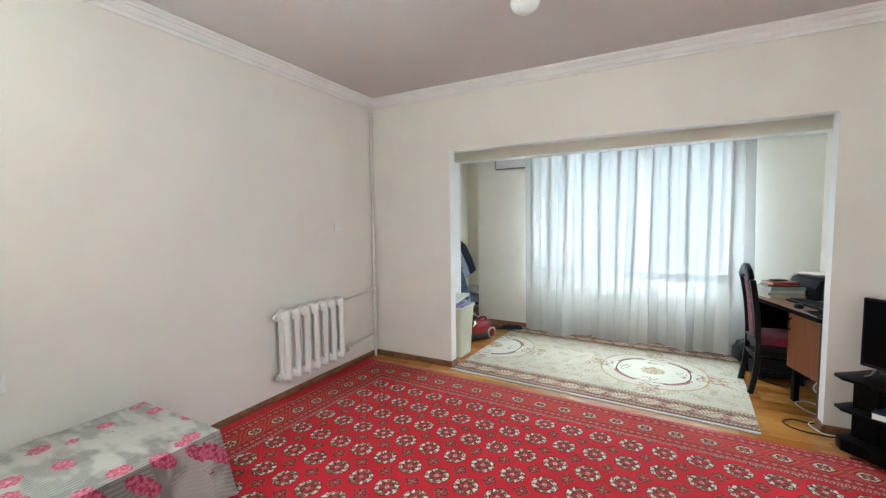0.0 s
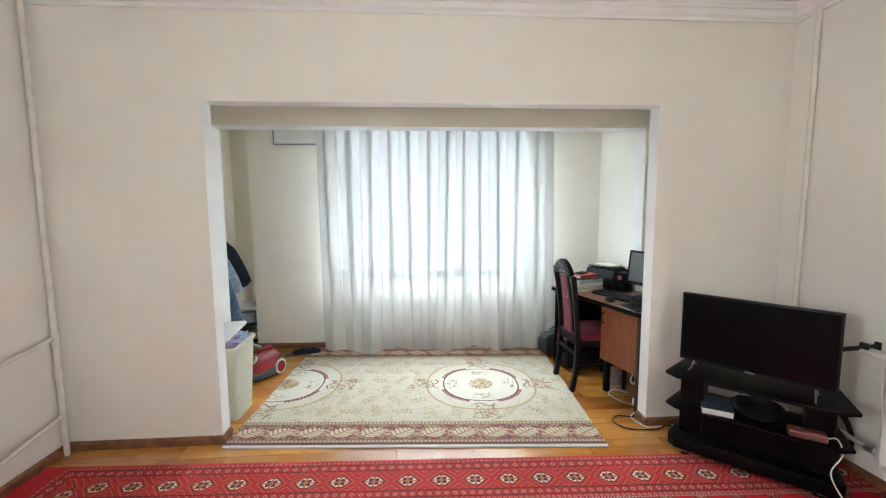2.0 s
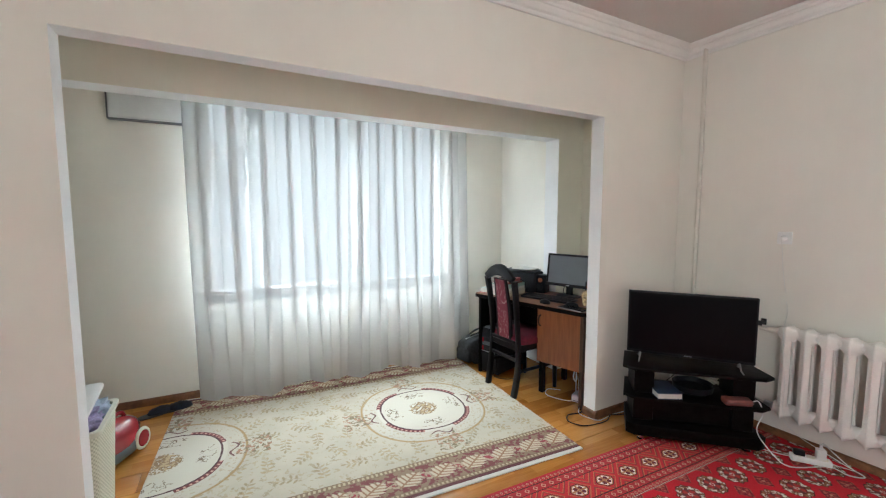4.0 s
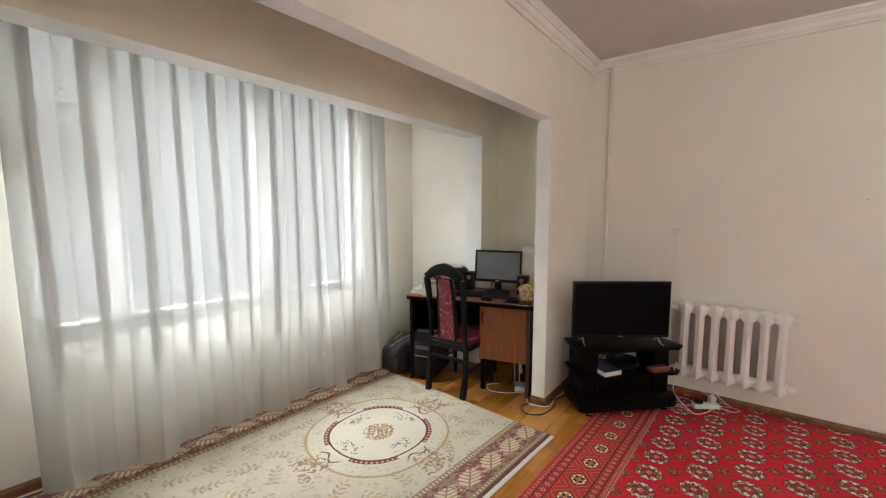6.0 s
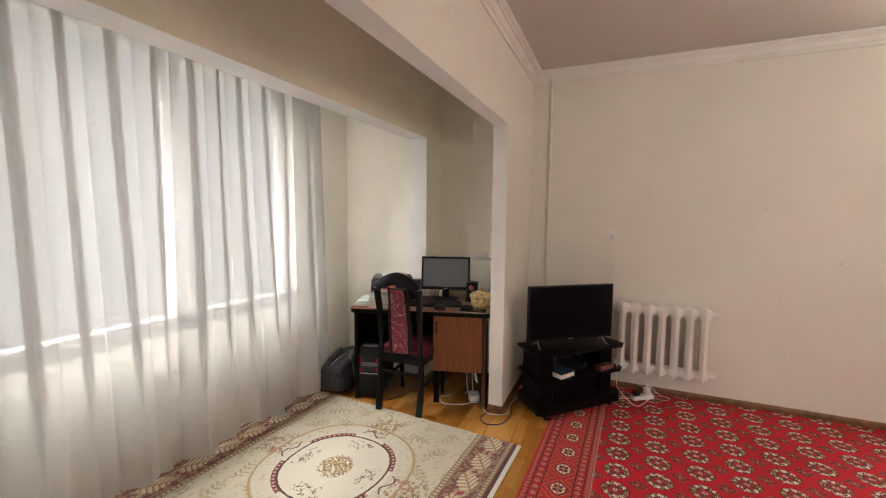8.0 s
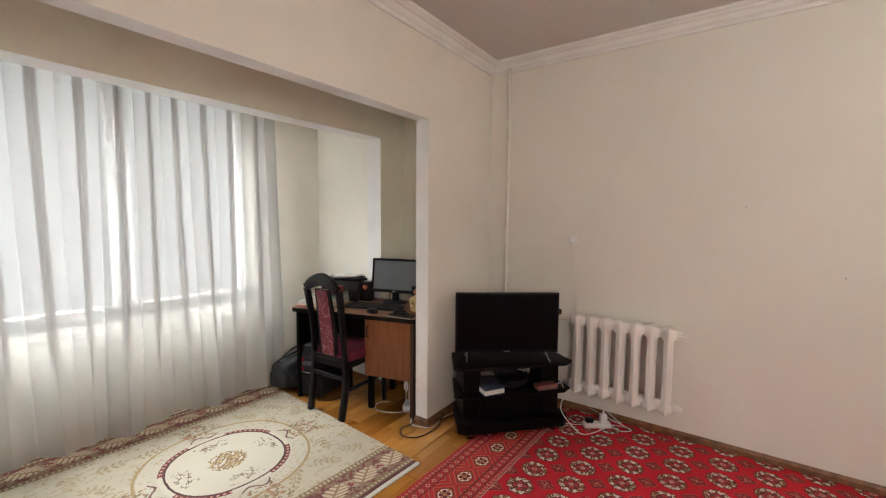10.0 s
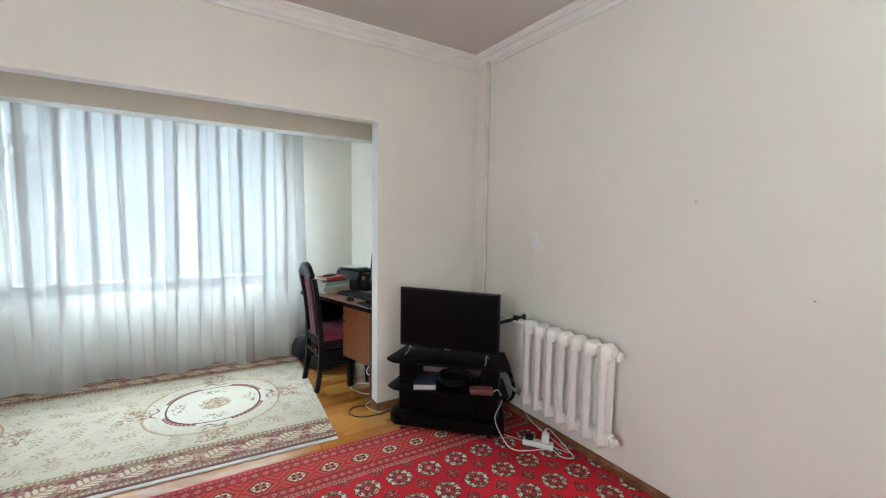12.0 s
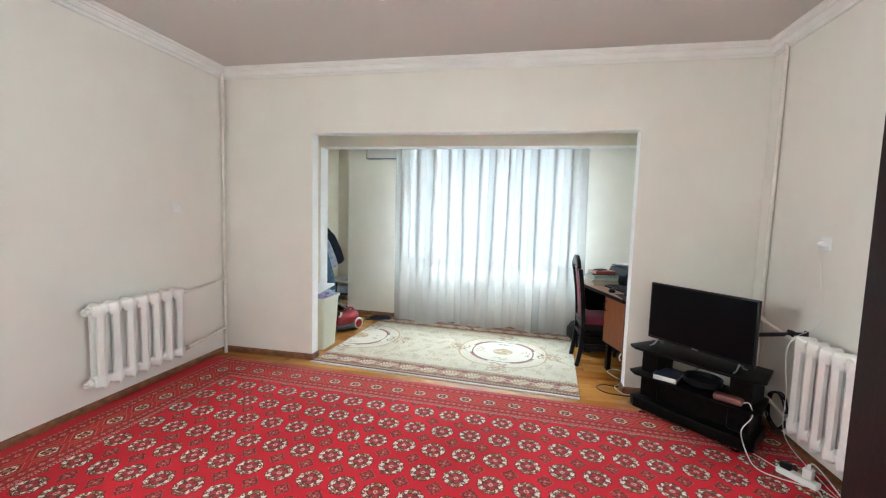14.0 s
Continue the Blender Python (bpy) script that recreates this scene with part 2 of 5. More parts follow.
def cream_rug():
    """Object space: x along the near edge, y towards the window."""
    m, p = start("cream_rug_pile")
    c = coords()
    u, v, _ = xyz(c)
    fuzz = noise_at(c, 210, 2)
    wob = noise_at(c, 38, 3) - 0.5
    LEN = 1.826
    cream, burg, olive = (0.53, 0.48, 0.375), (0.13, 0.018, 0.025), (0.20, 0.155, 0.09)
    col = mix(soft_step(noise_at(c, 5, 3) * 0.7 + fuzz * 0.3, 0.3, 0.7), (0.46, 0.415, 0.325), cream)
    # sprigs of small leaves over the field
    su, sv = 0.196, 0.180
    row = xfloor(v / sv)
    colm = xfloor((u + row * 0.088) / su)
    spin = noise_at(vec3(colm * 7.3, row * 5.7, 0.0), 1.0, 0) * 14.0
    cu0 = xmod(u + row * 0.088, su) - su / 2
    cv0 = xmod(v, sv) - sv / 2 + wob * 0.012
    cs, sn = X.op("COSINE", spin), xsin(spin)
    lu = (cu0 * cs + cv0 * sn) / 0.85
    lv = (cv0 * cs - cu0 * sn) / 0.85
    sprig = (xabs(lv - xsin(lu * 22.0) * 0.018) < 0.0022) * (xabs(lu) < 0.085)
    for cx, cy, ang, ln in ((-0.070, 0.012, 70, 0.021), (-0.060, -0.032, -65, 0.020), (-0.030, 0.012, 60, 0.023), (-0.022, -0.034, -60, 0.021), (0.012, 0.030, 62, 0.022), (0.018, -0.014, -55, 0.022), (0.050, 0.036, 55, 0.020), (0.056, -0.006, -50, 0.019), (0.088, 0.020, 15, 0.019)):
        ca, sa = math.cos(radians(ang)), math.sin(radians(ang))
        p1 = ((lu - cx) * ca + (lv - cy) * sa) / ln
        p2 = ((lv - cy) * ca - (lu - cx) * sa) / (ln * 0.42)
        sprig = xmax(sprig, p1 * p1 + p2 * p2 < 1.0)
    tone = mix(noise_at(c, 9, 1) > 0.5, (0.27, 0.19, 0.085), (0.36, 0.26, 0.125))
    foliage = soft_step(noise_at(c, 24, 3, 0.6), 0.54, 0.62) * (noise_at(c, 70, 2) > 0.46)
    col = mix(foliage * 0.55, col, tone)
    col = mix(sprig * 0.72, col, tone)
    # two round medallions
    su1 = X.op("ADD", u - 1.71, (u < 0.88) * 1.66)
    mv = v - LEN / 2
    r = xlen(su1, mv * 1.04)
    a = xang(su1, mv)
    rr = X.op("POWER", X.op("POWER", xabs(su1), 2.25) + X.op("POWER", xabs(mv * 1.02), 2.25), 1 / 2.25)
    col = mix(rr < 0.44, col, (0.53, 0.49, 0.395))
    col = mix(inside(rr, 0.447, 0.461), col, (0.36, 0.24, 0.11))
    vine = (noise_at(c, 55, 2) > 0.60) * inside(rr, 0.355, 0.435)
    col = mix(vine * 0.8, col, (0.42, 0.34, 0.24))
    # corner bouquets and scrolls
    corner = xabs(X.op("COSINE", a * 2.0))
    bouquet = inside(r, 0.40, 0.60) * (corner > 0.93) * (noise_at(c, 48, 2) > 0.52)
    col = mix(bouquet, col, mix(noise_at(c, 30, 1) > 0.5, olive, (0.34, 0.19, 0.12)))
    dc = xabs(r - 0.385 - xsin(a * 16.0) * 0.022)
    col = mix((dc < 0.007) * (corner > 0.90), col, (0.14, 0.06, 0.06))
    # ring
    ringr = rr + wob * 0.008
    col = mix(rr < 0.345, col, (0.58, 0.54, 0.445))
    col = mix(inside(ringr, 0.308, 0.320), col, (0.055, 0.012, 0.022))
    side = xabs(xsin(a * 2.0)) > 0.62
    bead = xmod(a * 34.0 / 6.2832 * 2.0, 1.0) < 0.42
    col = mix(inside(ringr, 0.318, 0.345) * side, col, mix(bead * inside(ringr, 0.324, 0.339), burg, (0.55, 0.30, 0.24)))
    # heart of the medallion
    petals = noise_at(c, 42, 2)
    col = mix((r + (petals - 0.5) * 0.10 < 0.105) * (petals > 0.42), col, mix(petals > 0.55, (0.24, 0.15, 0.07), (0.48, 0.36, 0.20)))
    twig = (xabs(noise_at(c, 20, 3) - 0.5) < 0.018) * inside(r, 0.19, 0.285) * (corner > 0.72)
    col = mix(twig, col, (0.14, 0.09, 0.05))
    # borders at both ends
    e = xmin(v, LEN - v)
    lp = 0.205
    bx = xmod(u + (e - 0.16) * 0.75, lp) - lp / 2
    by = e - 0.165
    t = by * 0.42 + bx * 0.908
    s = bx * 0.42 - by * 0.908
    vein = xabs(xsin((t - xabs(s) * 0.9) * 78.0))
    leafm = (xabs(s) + vein * 0.013 < 0.052 - t * t * 3.4)
    bcol = mix(noise_at(c, 34, 2) > 0.5, (0.17, 0.035, 0.042), (0.25, 0.17, 0.11))
    fl = xlen(xabs(bx) - lp / 2, by)
    bcol = mix((fl < 0.045) * (noise_at(c, 50, 1) > 0.42), bcol, (0.42, 0.33, 0.23))
    bcol = mix((fl < 0.022) * (noise_at(c, 70, 1) > 0.5), bcol, (0.30, 0.03, 0.05))
    bcol = mix(leafm, bcol, mix(xmax(xabs(s) < 0.004, vein > 0.86), (0.56, 0.48, 0.35), (0.30, 0.17, 0.10)))
    for lo, hi in ((0.048, 0.080), (0.262, 0.300)):
        tick = xmod(u, 0.026) < 0.013
        bcol = mix(inside(e, lo, hi), bcol, mix(tick * inside(e, lo + 0.008, hi - 0.008), (0.22, 0.15, 0.09), (0.48, 0.39, 0.26)))
    bcol = mix(inside(e, 0.024, 0.048), bcol, (0.09, 0.012, 0.025))
    bcol = mix(e < 0.024, bcol, (0.62, 0.60, 0.54))
    col = mix(e < 0.30, col, bcol)
    put(p.inputs["Base Color"], mix(soft_step(fuzz, 0.2, 0.8) * 0.18, col, (0.35, 0.28, 0.2)))
    p.inputs["Roughness"].default_value = 0.95
    put(p.inputs["Normal"], bump(fuzz, 0.5, 0.003))
    return m


def sheer():
    """Voile with woven stripes of scalloped edge and columns of small woven dots; uv in metres."""
    m, p = start("sheer_curtain")
    X.tree.nodes.remove(p)
    u, v, _ = xyz(coords("UV"))
    per = 0.19
    x = xmod(u, per) - 0.1425
    # weave thinned towards the hem: the lack of backlight put into the cloth
    backlit_fade = soft_step(v, 0.25, 0.75)
    scal = X.op("SQRT", xabs(xsin(v * 3.14159 / 0.045))) * 0.013
    fleck = noise_at(vec3(u, v, 0.0), 55.0, 1) > 0.68
    stripe = (x < 0.024 + scal * (x > 0.0)) * (x > -0.030) * (1.0 - fleck * 0.22)
    dv = xmod(v, 0.085)
    x = xmod(u, per) - 0.062
    dots = (xlen(x * 1.1, dv - 0.026) < 0.0105)
    for ox, oy, rr in ((-0.014, 0.052, 0.0065), (0.003, 0.068, 0.0072), (0.016, 0.048, 0.0070), (0.021, 0.010, 0.0050)):
        dots = xmax(dots, xlen(x - ox, dv - oy) < rr)
    weave = noise_at(vec3(u * 500, v * 60, 0.0), 1.0, 2)
    dense = xmax(stripe * 0.235, dots * 0.25) * backlit_fade
    clear = xmax(0.27 + (weave - 0.5) * 0.05 - dense * 0.95, 0.01)
    out = X.tree.nodes["Material Output"]
    tr = X.tree.nodes.new("ShaderNodeBsdfTranslucent")
    df = X.tree.nodes.new("ShaderNodeBsdfDiffuse")
    tp = X.tree.nodes.new("ShaderNodeBsdfTransparent")
    X.tree.links.new(mix(dense * 4.2, (0.125, 0.130, 0.132), (0.045, 0.045, 0.045)), tr.inputs[0])
    df.inputs[0].default_value = (0.90, 0.90, 0.89, 1)
    m1, m2 = X.tree.nodes.new("ShaderNodeMixShader"), X.tree.nodes.new("ShaderNodeMixShader")
    X.tree.links.new((0.62 - dense * 0.5).s, m1.inputs[0])
    X.tree.links.new(tr.outputs[0], m1.inputs[1])
    X.tree.links.new(df.outputs[0], m1.inputs[2])
    X.tree.links.new(clear.s, m2.inputs[0])
    X.tree.links.new(m1.outputs[0], m2.inputs[1])
    X.tree.links.new(tp.outputs[0], m2.inputs[2])
    X.tree.links.new(m2.outputs[0], out.inputs[0])
    return m


def window_glass():
    m, p = start("window_glass")
    p.inputs["Base Color"].default_value = (0.95, 0.97, 0.97, 1)
    p.inputs["Transmission Weight"].default_value = 1.0
    p.inputs["Roughness"].default_value = 0.0
    p.inputs["IOR"].default_value = 1.02
    return m


def tablecloth():
    m, p = start("rose_tablecloth")
    c = coords()
    x, y, z = xyz(c)
    g = noise_at(c, 5, 2)
    rib = xsin((x + z) * 300.0) * 0.5 + 0.5
    bands = soft_step(noise_at(vec3(x * 3.2, y * 7, z * 3), 1.3, 2), 0.40, 0.58)
    col = mix(bands, (0.20, 0.21, 0.19), (0.43, 0.43, 0.40))
    col = mix(rib * 0.32 * (g > 0.44), col, (0.56, 0.56, 0.53))
    vor = X.tree.nodes.new("ShaderNodeTexVoronoi")
    X.tree.links.new(vec3(x + z * 0.7, y + z * 0.7, 0.0), vor.inputs["Vector"])
    vor.inputs["Scale"].default_value = 7.4
    d = X(vor.outputs["Distance"])
    sel = xyz(vor.outputs["Color"])[0] > 0.22
    petal = noise_at(c, 60, 2)
    size = d + (petal - 0.5) * 0.16
    col = mix((size < 0.34) * sel, col, mix(soft_step(petal, 0.35, 0.65), (0.30, 0.02, 0.08), (0.62, 0.16, 0.24)))
    col = mix((size < 0.07) * sel, col, (0.70, 0.35, 0.40))
    put(p.inputs["Base Color"], col)
    p.inputs["Roughness"].default_value = 0.32
    put(p.inputs["Normal"], bump(rib, 0.12, 0.001))
    return m


def damask(name, base, thread):
    m, p = start(name)
    c = coords()
    x, y, z = xyz(c)
    curl = xabs(noise_at(c, 17, 2) - 0.5)
    line = curl < 0.010
    put(p.inputs["Base Color"], mix(line, mix(noise_at(c, 300, 1), tuple(v * 0.7 for v in base), base), thread))
    p.inputs["Roughness"].default_value = 0.7
    p.inputs["Sheen Weight"].default_value = 0.05
    put(p.inputs["Normal"], bump(noise_at(c, 400, 1), 0.2, 0.001))
    return m


def basket_weave():
    m, p = start("rattan_pattern_plastic")
    x, y, z = xyz(coords())
    w = xsin((x + y) * 300.0) * xsin(z * 330.0)
    put(p.inputs["Base Color"], mix(soft_step(w, -0.6, 0.4), (0.50, 0.49, 0.36), (0.74, 0.72, 0.58)))
    p.inputs["Roughness"].default_value = 0.5
    put(p.inputs["Normal"], bump(w, 0.4, 0.003))
    return m


LAMINATE = wood_laminate()
DESKTOP = desk_wood("desk_top_wood", (0.15, 0.058, 0.026), (0.25, 0.105, 0.05))
DESKDOOR = desk_wood("desk_door_wood", (0.19, 0.055, 0.015), (0.26, 0.082, 0.024))
REDRUG, CREAMRUG, SHEER, GLASS = red_carpet(), cream_rug(), sheer(), window_glass()
CLOTH = tablecloth()
DAMASK = damask("red_damask", (0.17, 0.007, 0.022), (0.42, 0.24, 0.23))
SEATRED = surface("red_seat_fabric", (0.13, 0.008, 0.024), 0.85, vary=0.15, scale=40, relief=0.4)
WEAVE = basket_weave()
SHADE = surface("frosted_lamp_glass", (0.80, 0.80, 0.76), 0.25, vary=0.05, relief=0)

# ---- mesh helpers ----


def bm_new():
    return bmesh.new()


def box(bm, x0, x1, y0, y1, z0, z1, bevel=0.0, seg=1, m=None):
    """A box added to bm, with rounded edges where bevel is given."""
    got = bmesh.ops.create_cube(bm, size=1.0)
    vs = got["verts"]
    bmesh.ops.scale(bm, vec=(x1 - x0, y1 - y0, z1 - z0), verts=vs)
    bmesh.ops.translate(bm, vec=((x0 + x1) / 2, (y0 + y1) / 2, (z0 + z1) / 2), verts=vs)
    if bevel:
        es = list({e for v in vs for e in v.link_edges})
        got = bmesh.ops.bevel(bm, geom=es, offset=bevel, segments=seg, profile=0.5, affect="EDGES")
        vs = list({v for f in got["faces"] for v in f.verts} | {v for v in vs if v.is_valid})
    if m is not None:
        bmesh.ops.transform(bm, matrix=m, verts=vs)
    return vs


def prism(bm, pts, h0, h1, axis="z", bevel=0.0, m=None):
    """A prism over a 2D outline: axis z takes (x, y), y takes (x, z), x takes (y, z)."""
    def at(p, h):
        return (p[0], p[1], h) if axis == "z" else (p[0], h, p[1]) if axis == "y" else (h, p[0], p[1])
    lo = [bm.verts.new(at(p, h0)) for p in pts]
    hi = [bm.verts.new(at(p, h1)) for p in pts]
    n = len(pts)
    fs = [bm.faces.new(lo), bm.faces.new(hi)]
    fs += [bm.faces.new((lo[i], lo[(i + 1) % n], hi[(i + 1) % n], hi[i])) for i in range(n)]
    bmesh.ops.recalc_face_normals(bm, faces=fs)
    vs = lo + hi
    if bevel:
        es = list({e for v in vs for e in v.link_edges})
        got = bmesh.ops.bevel(bm, geom=es, offset=bevel, segments=2, profile=0.5, affect="EDGES")
        vs = list({v for f in got["faces"] for v in f.verts} | {v for v in vs if v.is_valid})
    if m is not None:
        bmesh.ops.transform(bm, matrix=m, verts=vs)
    return vs


def lathe(bm, prof, seg=24, m=None):
    """Revolves (r, z) about z."""
    rings = []
    for r, z in prof:
        if r < 1e-5:
            rings.append([bm.verts.new((0, 0, z))])
        else:
            rings.append([bm.verts.new((r * math.cos(6.28319 * i / seg), r * math.sin(6.28319 * i / seg), z)) for i in range(seg)])
    fs = []
    for a, b in zip(rings, rings[1:]):
        for i in range(seg):
            j = (i + 1) % seg
            if len(a) == 1 and len(b) == 1:
                continue
            if len(a) == 1:
                fs.append(bm.faces.new((a[0], b[i], b[j])))
            elif len(b) == 1:
                fs.append(bm.faces.new((a[i], b[0], a[j])))
            else:
                fs.append(bm.faces.new((a[i], b[i], b[j], a[j])))
    bmesh.ops.recalc_face_normals(bm, faces=fs)
    vs = [v for r in rings for v in r]
    if m is not None:
        bmesh.ops.transform(bm, matrix=m, verts=vs)
    return vs


def smooth_line(pts, steps=6):
    """Catmull-Rom through the points."""
    pts = [Vector(p) for p in pts]
    ext = [2 * pts[0] - pts[1], *pts, 2 * pts[-1] - pts[-2]]
    out = []
    for a, b, c, d in zip(ext, ext[1:], ext[2:], ext[3:]):
        for i in range(steps):
            t = i / steps
            out.append(0.5 * (2 * b + (c - a) * t + (2 * a - 5 * b + 4 * c - d) * t * t + (3 * b - a - 3 * c + d) * t ** 3))
    return out + [pts[-1]]


def tube(bm, pts, r, seg=8, ry=None):
    """A tube along a line; r a number or one radius a point."""
    pts = [Vector(p) for p in pts]
    n = len(pts)
    rs = r if isinstance(r, (list, tuple)) else [r] * n
    up = Vector((0, 0, 1))
    rings = []
    side = None
    for i, p in enumerate(pts):
        t = (pts[min(i + 1, n - 1)] - pts[max(i - 1, 0)]).normalized()
        if side is None:
            side = t.cross(up if abs(t.z) < 0.9 else Vector((1, 0, 0))).normalized()
        side = (side - t * side.dot(t)).normalized()
        o = t.cross(side)
        k = 1.0 if ry is None else ry
        rings.append([bm.verts.new(p + rs[i] * (math.cos(6.28319 * j / seg) * side + k * math.sin(6.28319 * j / seg) * o)) for j in range(seg)])
    fs = [bm.faces.new((a[j], a[(j + 1) % seg], b[(j + 1) % seg], b[j])) for a, b in zip(rings, rings[1:]) for j in range(seg)]
    fs += [bm.faces.new(rings[0]), bm.faces.new(rings[-1])]
    bmesh.ops.recalc_face_normals(bm, faces=fs)
    return [v for ring in rings for v in ring]


def blob(bm, cx, cy, cz, rx, ry, rz, seg=20, rough=0.0, freq=3.0, power=1.0, m=None):
    """A rounded lump, squarer with power under 1, rumpled with rough."""
    got = bmesh.ops.create_uvsphere(bm, u_segments=seg, v_segments=max(8, seg * 2 // 3), radius=1.0)
    for v in got["verts"]:
        q = Vector([math.copysign(abs(c) ** power, c) for c in v.co])
        w = 1 + rough * noise.noise(Vector((q.x * freq + cx * 7, q.y * freq + cy * 5, q.z * freq)))
        v.co = Vector((cx + rx * q.x * w, cy + ry * q.y * w, cz + rz * q.z * w))
    if m is not None:
        bmesh.ops.transform(bm, matrix=m, verts=got["verts"])
    return got["verts"]


def mesh_of(name, bm, material, smooth=40):
    me = bpy.data.meshes.new(name)
    bm.to_mesh(me)
    bm.free()
    for mt in material if isinstance(material, (list, tuple)) else [material]:
        me.materials.append(mt)
    if smooth:
        me.shade_smooth()
        me.set_sharp_from_angle(angle=radians(smooth))
    return me


def part(name, bm, material, parent, label="", smooth=40):
    ob = new(name, mesh_of(name, bm, material, smooth))
    ob.parent = parent
    if label:
        ob["label"] = label
    return ob


def thing(name, label, category, at=None, group=""):
    ob = tagged(new(name), label, category, group)
    ob.empty_display_size = 0.1
    ob.matrix_world = at if at is not None else Matrix()
    return ob


def whole(name, bm, material, label, category, at=None, group="", kind="", smooth=40):
    ob = tagged(new(name, mesh_of(name, bm, material, smooth)), label, category, group, kind)
    if at is not None:
        ob.matrix_world = at
    return ob


def structure(name, bm, material, label="", smooth=0):
    return tagged(new(name, mesh_of(name, bm, material, smooth)), label or name.replace("_", " "), "", "", "structure")


def one_box(*a, **k):
    bm = bm_new()
    box(bm, *a, **k)
    return bm


# ---- structure: the room ----
XL, XR, YF, YB, ZC = -2.88, 1.755, 3.555, -0.06, 2.745
TH = 0.105                       # partition
OX0, OX1, OZ = -1.942, 0.876, 2.138
Y2, O2X0, O2X1, O2Z = 4.385, -2.305, 1.277, 2.16
TH2 = 0.17
ZL = 2.62                        # loggia ceiling
YW_R, YW_L, XWL, XWR = 5.25, 5.37, -2.41, 1.285
XREC, YREC = -2.77, 5.80         # recess behind the coats

floor = structure("floor", one_box(-3.08, 1.955, -2.2, 5.95, -0.12, -0.012), BASE, "subfloor under honey laminate planks")

bm = bm_new()
prism(bm, [(XL - 0.1, 0), (OX0, 0), (OX0, OZ), (OX1, OZ), (OX1, 0), (XR + 0.1, 0), (XR + 0.1, 2.9), (XL - 0.1, 2.9)], YF, YF + TH, "y")
for f in bm.faces:
    c = f.calc_center_median()
    n = f.normal
    if abs(n.y) < 0.5 and OX0 - 0.01 < c.x < OX1 + 0.01 and c.z < OZ + 0.01:
        f.material_index = 1
    elif n.y > 0.5:
        f.material_index = 2
structure("wall_partition", bm, [WALL, WHITE, WALL2], "cream wallpapered wall with a wide white-edged opening")
# side walls: unseen openings added near the back for the fill lamps
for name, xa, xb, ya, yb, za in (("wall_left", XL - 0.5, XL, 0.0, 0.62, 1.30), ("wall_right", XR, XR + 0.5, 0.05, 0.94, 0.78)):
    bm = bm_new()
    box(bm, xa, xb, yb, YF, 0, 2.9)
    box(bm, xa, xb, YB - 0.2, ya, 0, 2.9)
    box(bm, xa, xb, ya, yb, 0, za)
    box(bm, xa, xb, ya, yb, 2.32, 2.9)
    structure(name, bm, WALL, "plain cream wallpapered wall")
# back wall: the doorway, and an opening added for the third fill lamp
bm = bm_new()
prism(bm, [(-0.60, 0), (-0.42, 0), (-0.42, 2.08), (0.45, 2.08), (0.45, 0), (XR, 0), (XR, 2.9), (-0.60, 2.9)], YB - 0.14, YB, "y")
box(bm, XL, -0.60, YB - 0.14, YB, 0, 0.78)
box(bm, XL, -0.60, YB - 0.14, YB, 2.32, 2.9)
box(bm, XL, -1.68, YB - 0.14, YB, 0.78, 2.32)
structure("wall_back", bm, WALL, "cream wallpapered wall with a doorway and an added lamp opening")
structure("ceiling", one_box(XL - 0.1, XR + 0.1, YB - 0.2, YF + TH, ZC, ZC + 0.12), CEIL, "matt white ceiling, its paint darkened for shade")
# hall behind the doorway
bm = bm_new()
box(bm, -1.3, -1.2, -2.1, YB - 0.14, 0, 2.5)
box(bm, 1.2, 1.3, -2.1, YB - 0.14, 0, 2.5)
box(bm, -1.3, 1.3, -2.2, -2.1, 0, 2.5)
structure("wall_hall", bm, WALL, "plain walls of the hall behind the doorway")
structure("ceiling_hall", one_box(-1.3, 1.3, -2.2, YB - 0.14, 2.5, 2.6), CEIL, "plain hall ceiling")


def cornice(name, pts):
    """Moulded plaster cornice along a line of corner points, the room on its left hand."""
    prof = [(0, -0.092), (0.012, -0.092), (0.016, -0.082), (0.016, -0.070), (0.030, -0.062), (0.042, -0.045), (0.046, -0.034), (0.058, -0.034), (0.062, -0.022), (0.078, -0.016), (0.086, -0.008), (0.086, 0.0), (0, 0)]
    bm = bm_new()
    (ax, ay), (bx, by) = pts
    d = Vector((bx - ax, by - ay, 0))
    ln = d.length
    d.normalize()
    n = Vector((-d.y, d.x, 0))
    rows = []
    for o, z in prof:
        rows.append((bm.verts.new(Vector((ax, ay, ZC + z)) + d * o + n * o), bm.verts.new(Vector((ax, ay, ZC + z)) + d * (ln - o) + n * o)))
    for (a, b), (c, e) in zip(rows, rows[1:]):
        bm.faces.new((a, b, e, c))
    bmesh.ops.recalc_face_normals(bm, faces=bm.faces)
    return structure(name, bm, PLASTER, "moulded white plaster cornice")


cornice("trim_cornice_far", [(XR, YF - 0.001), (XL, YF - 0.001)])
cornice("trim_cornice_left", [(XL + 0.001, YF), (XL + 0.001, YB)])
cornice("trim_cornice_right", [(XR - 0.001, YB), (XR - 0.001, YF)])
cornice("trim_cornice_back", [(XL, YB + 0.001), (XR, YB + 0.001)])


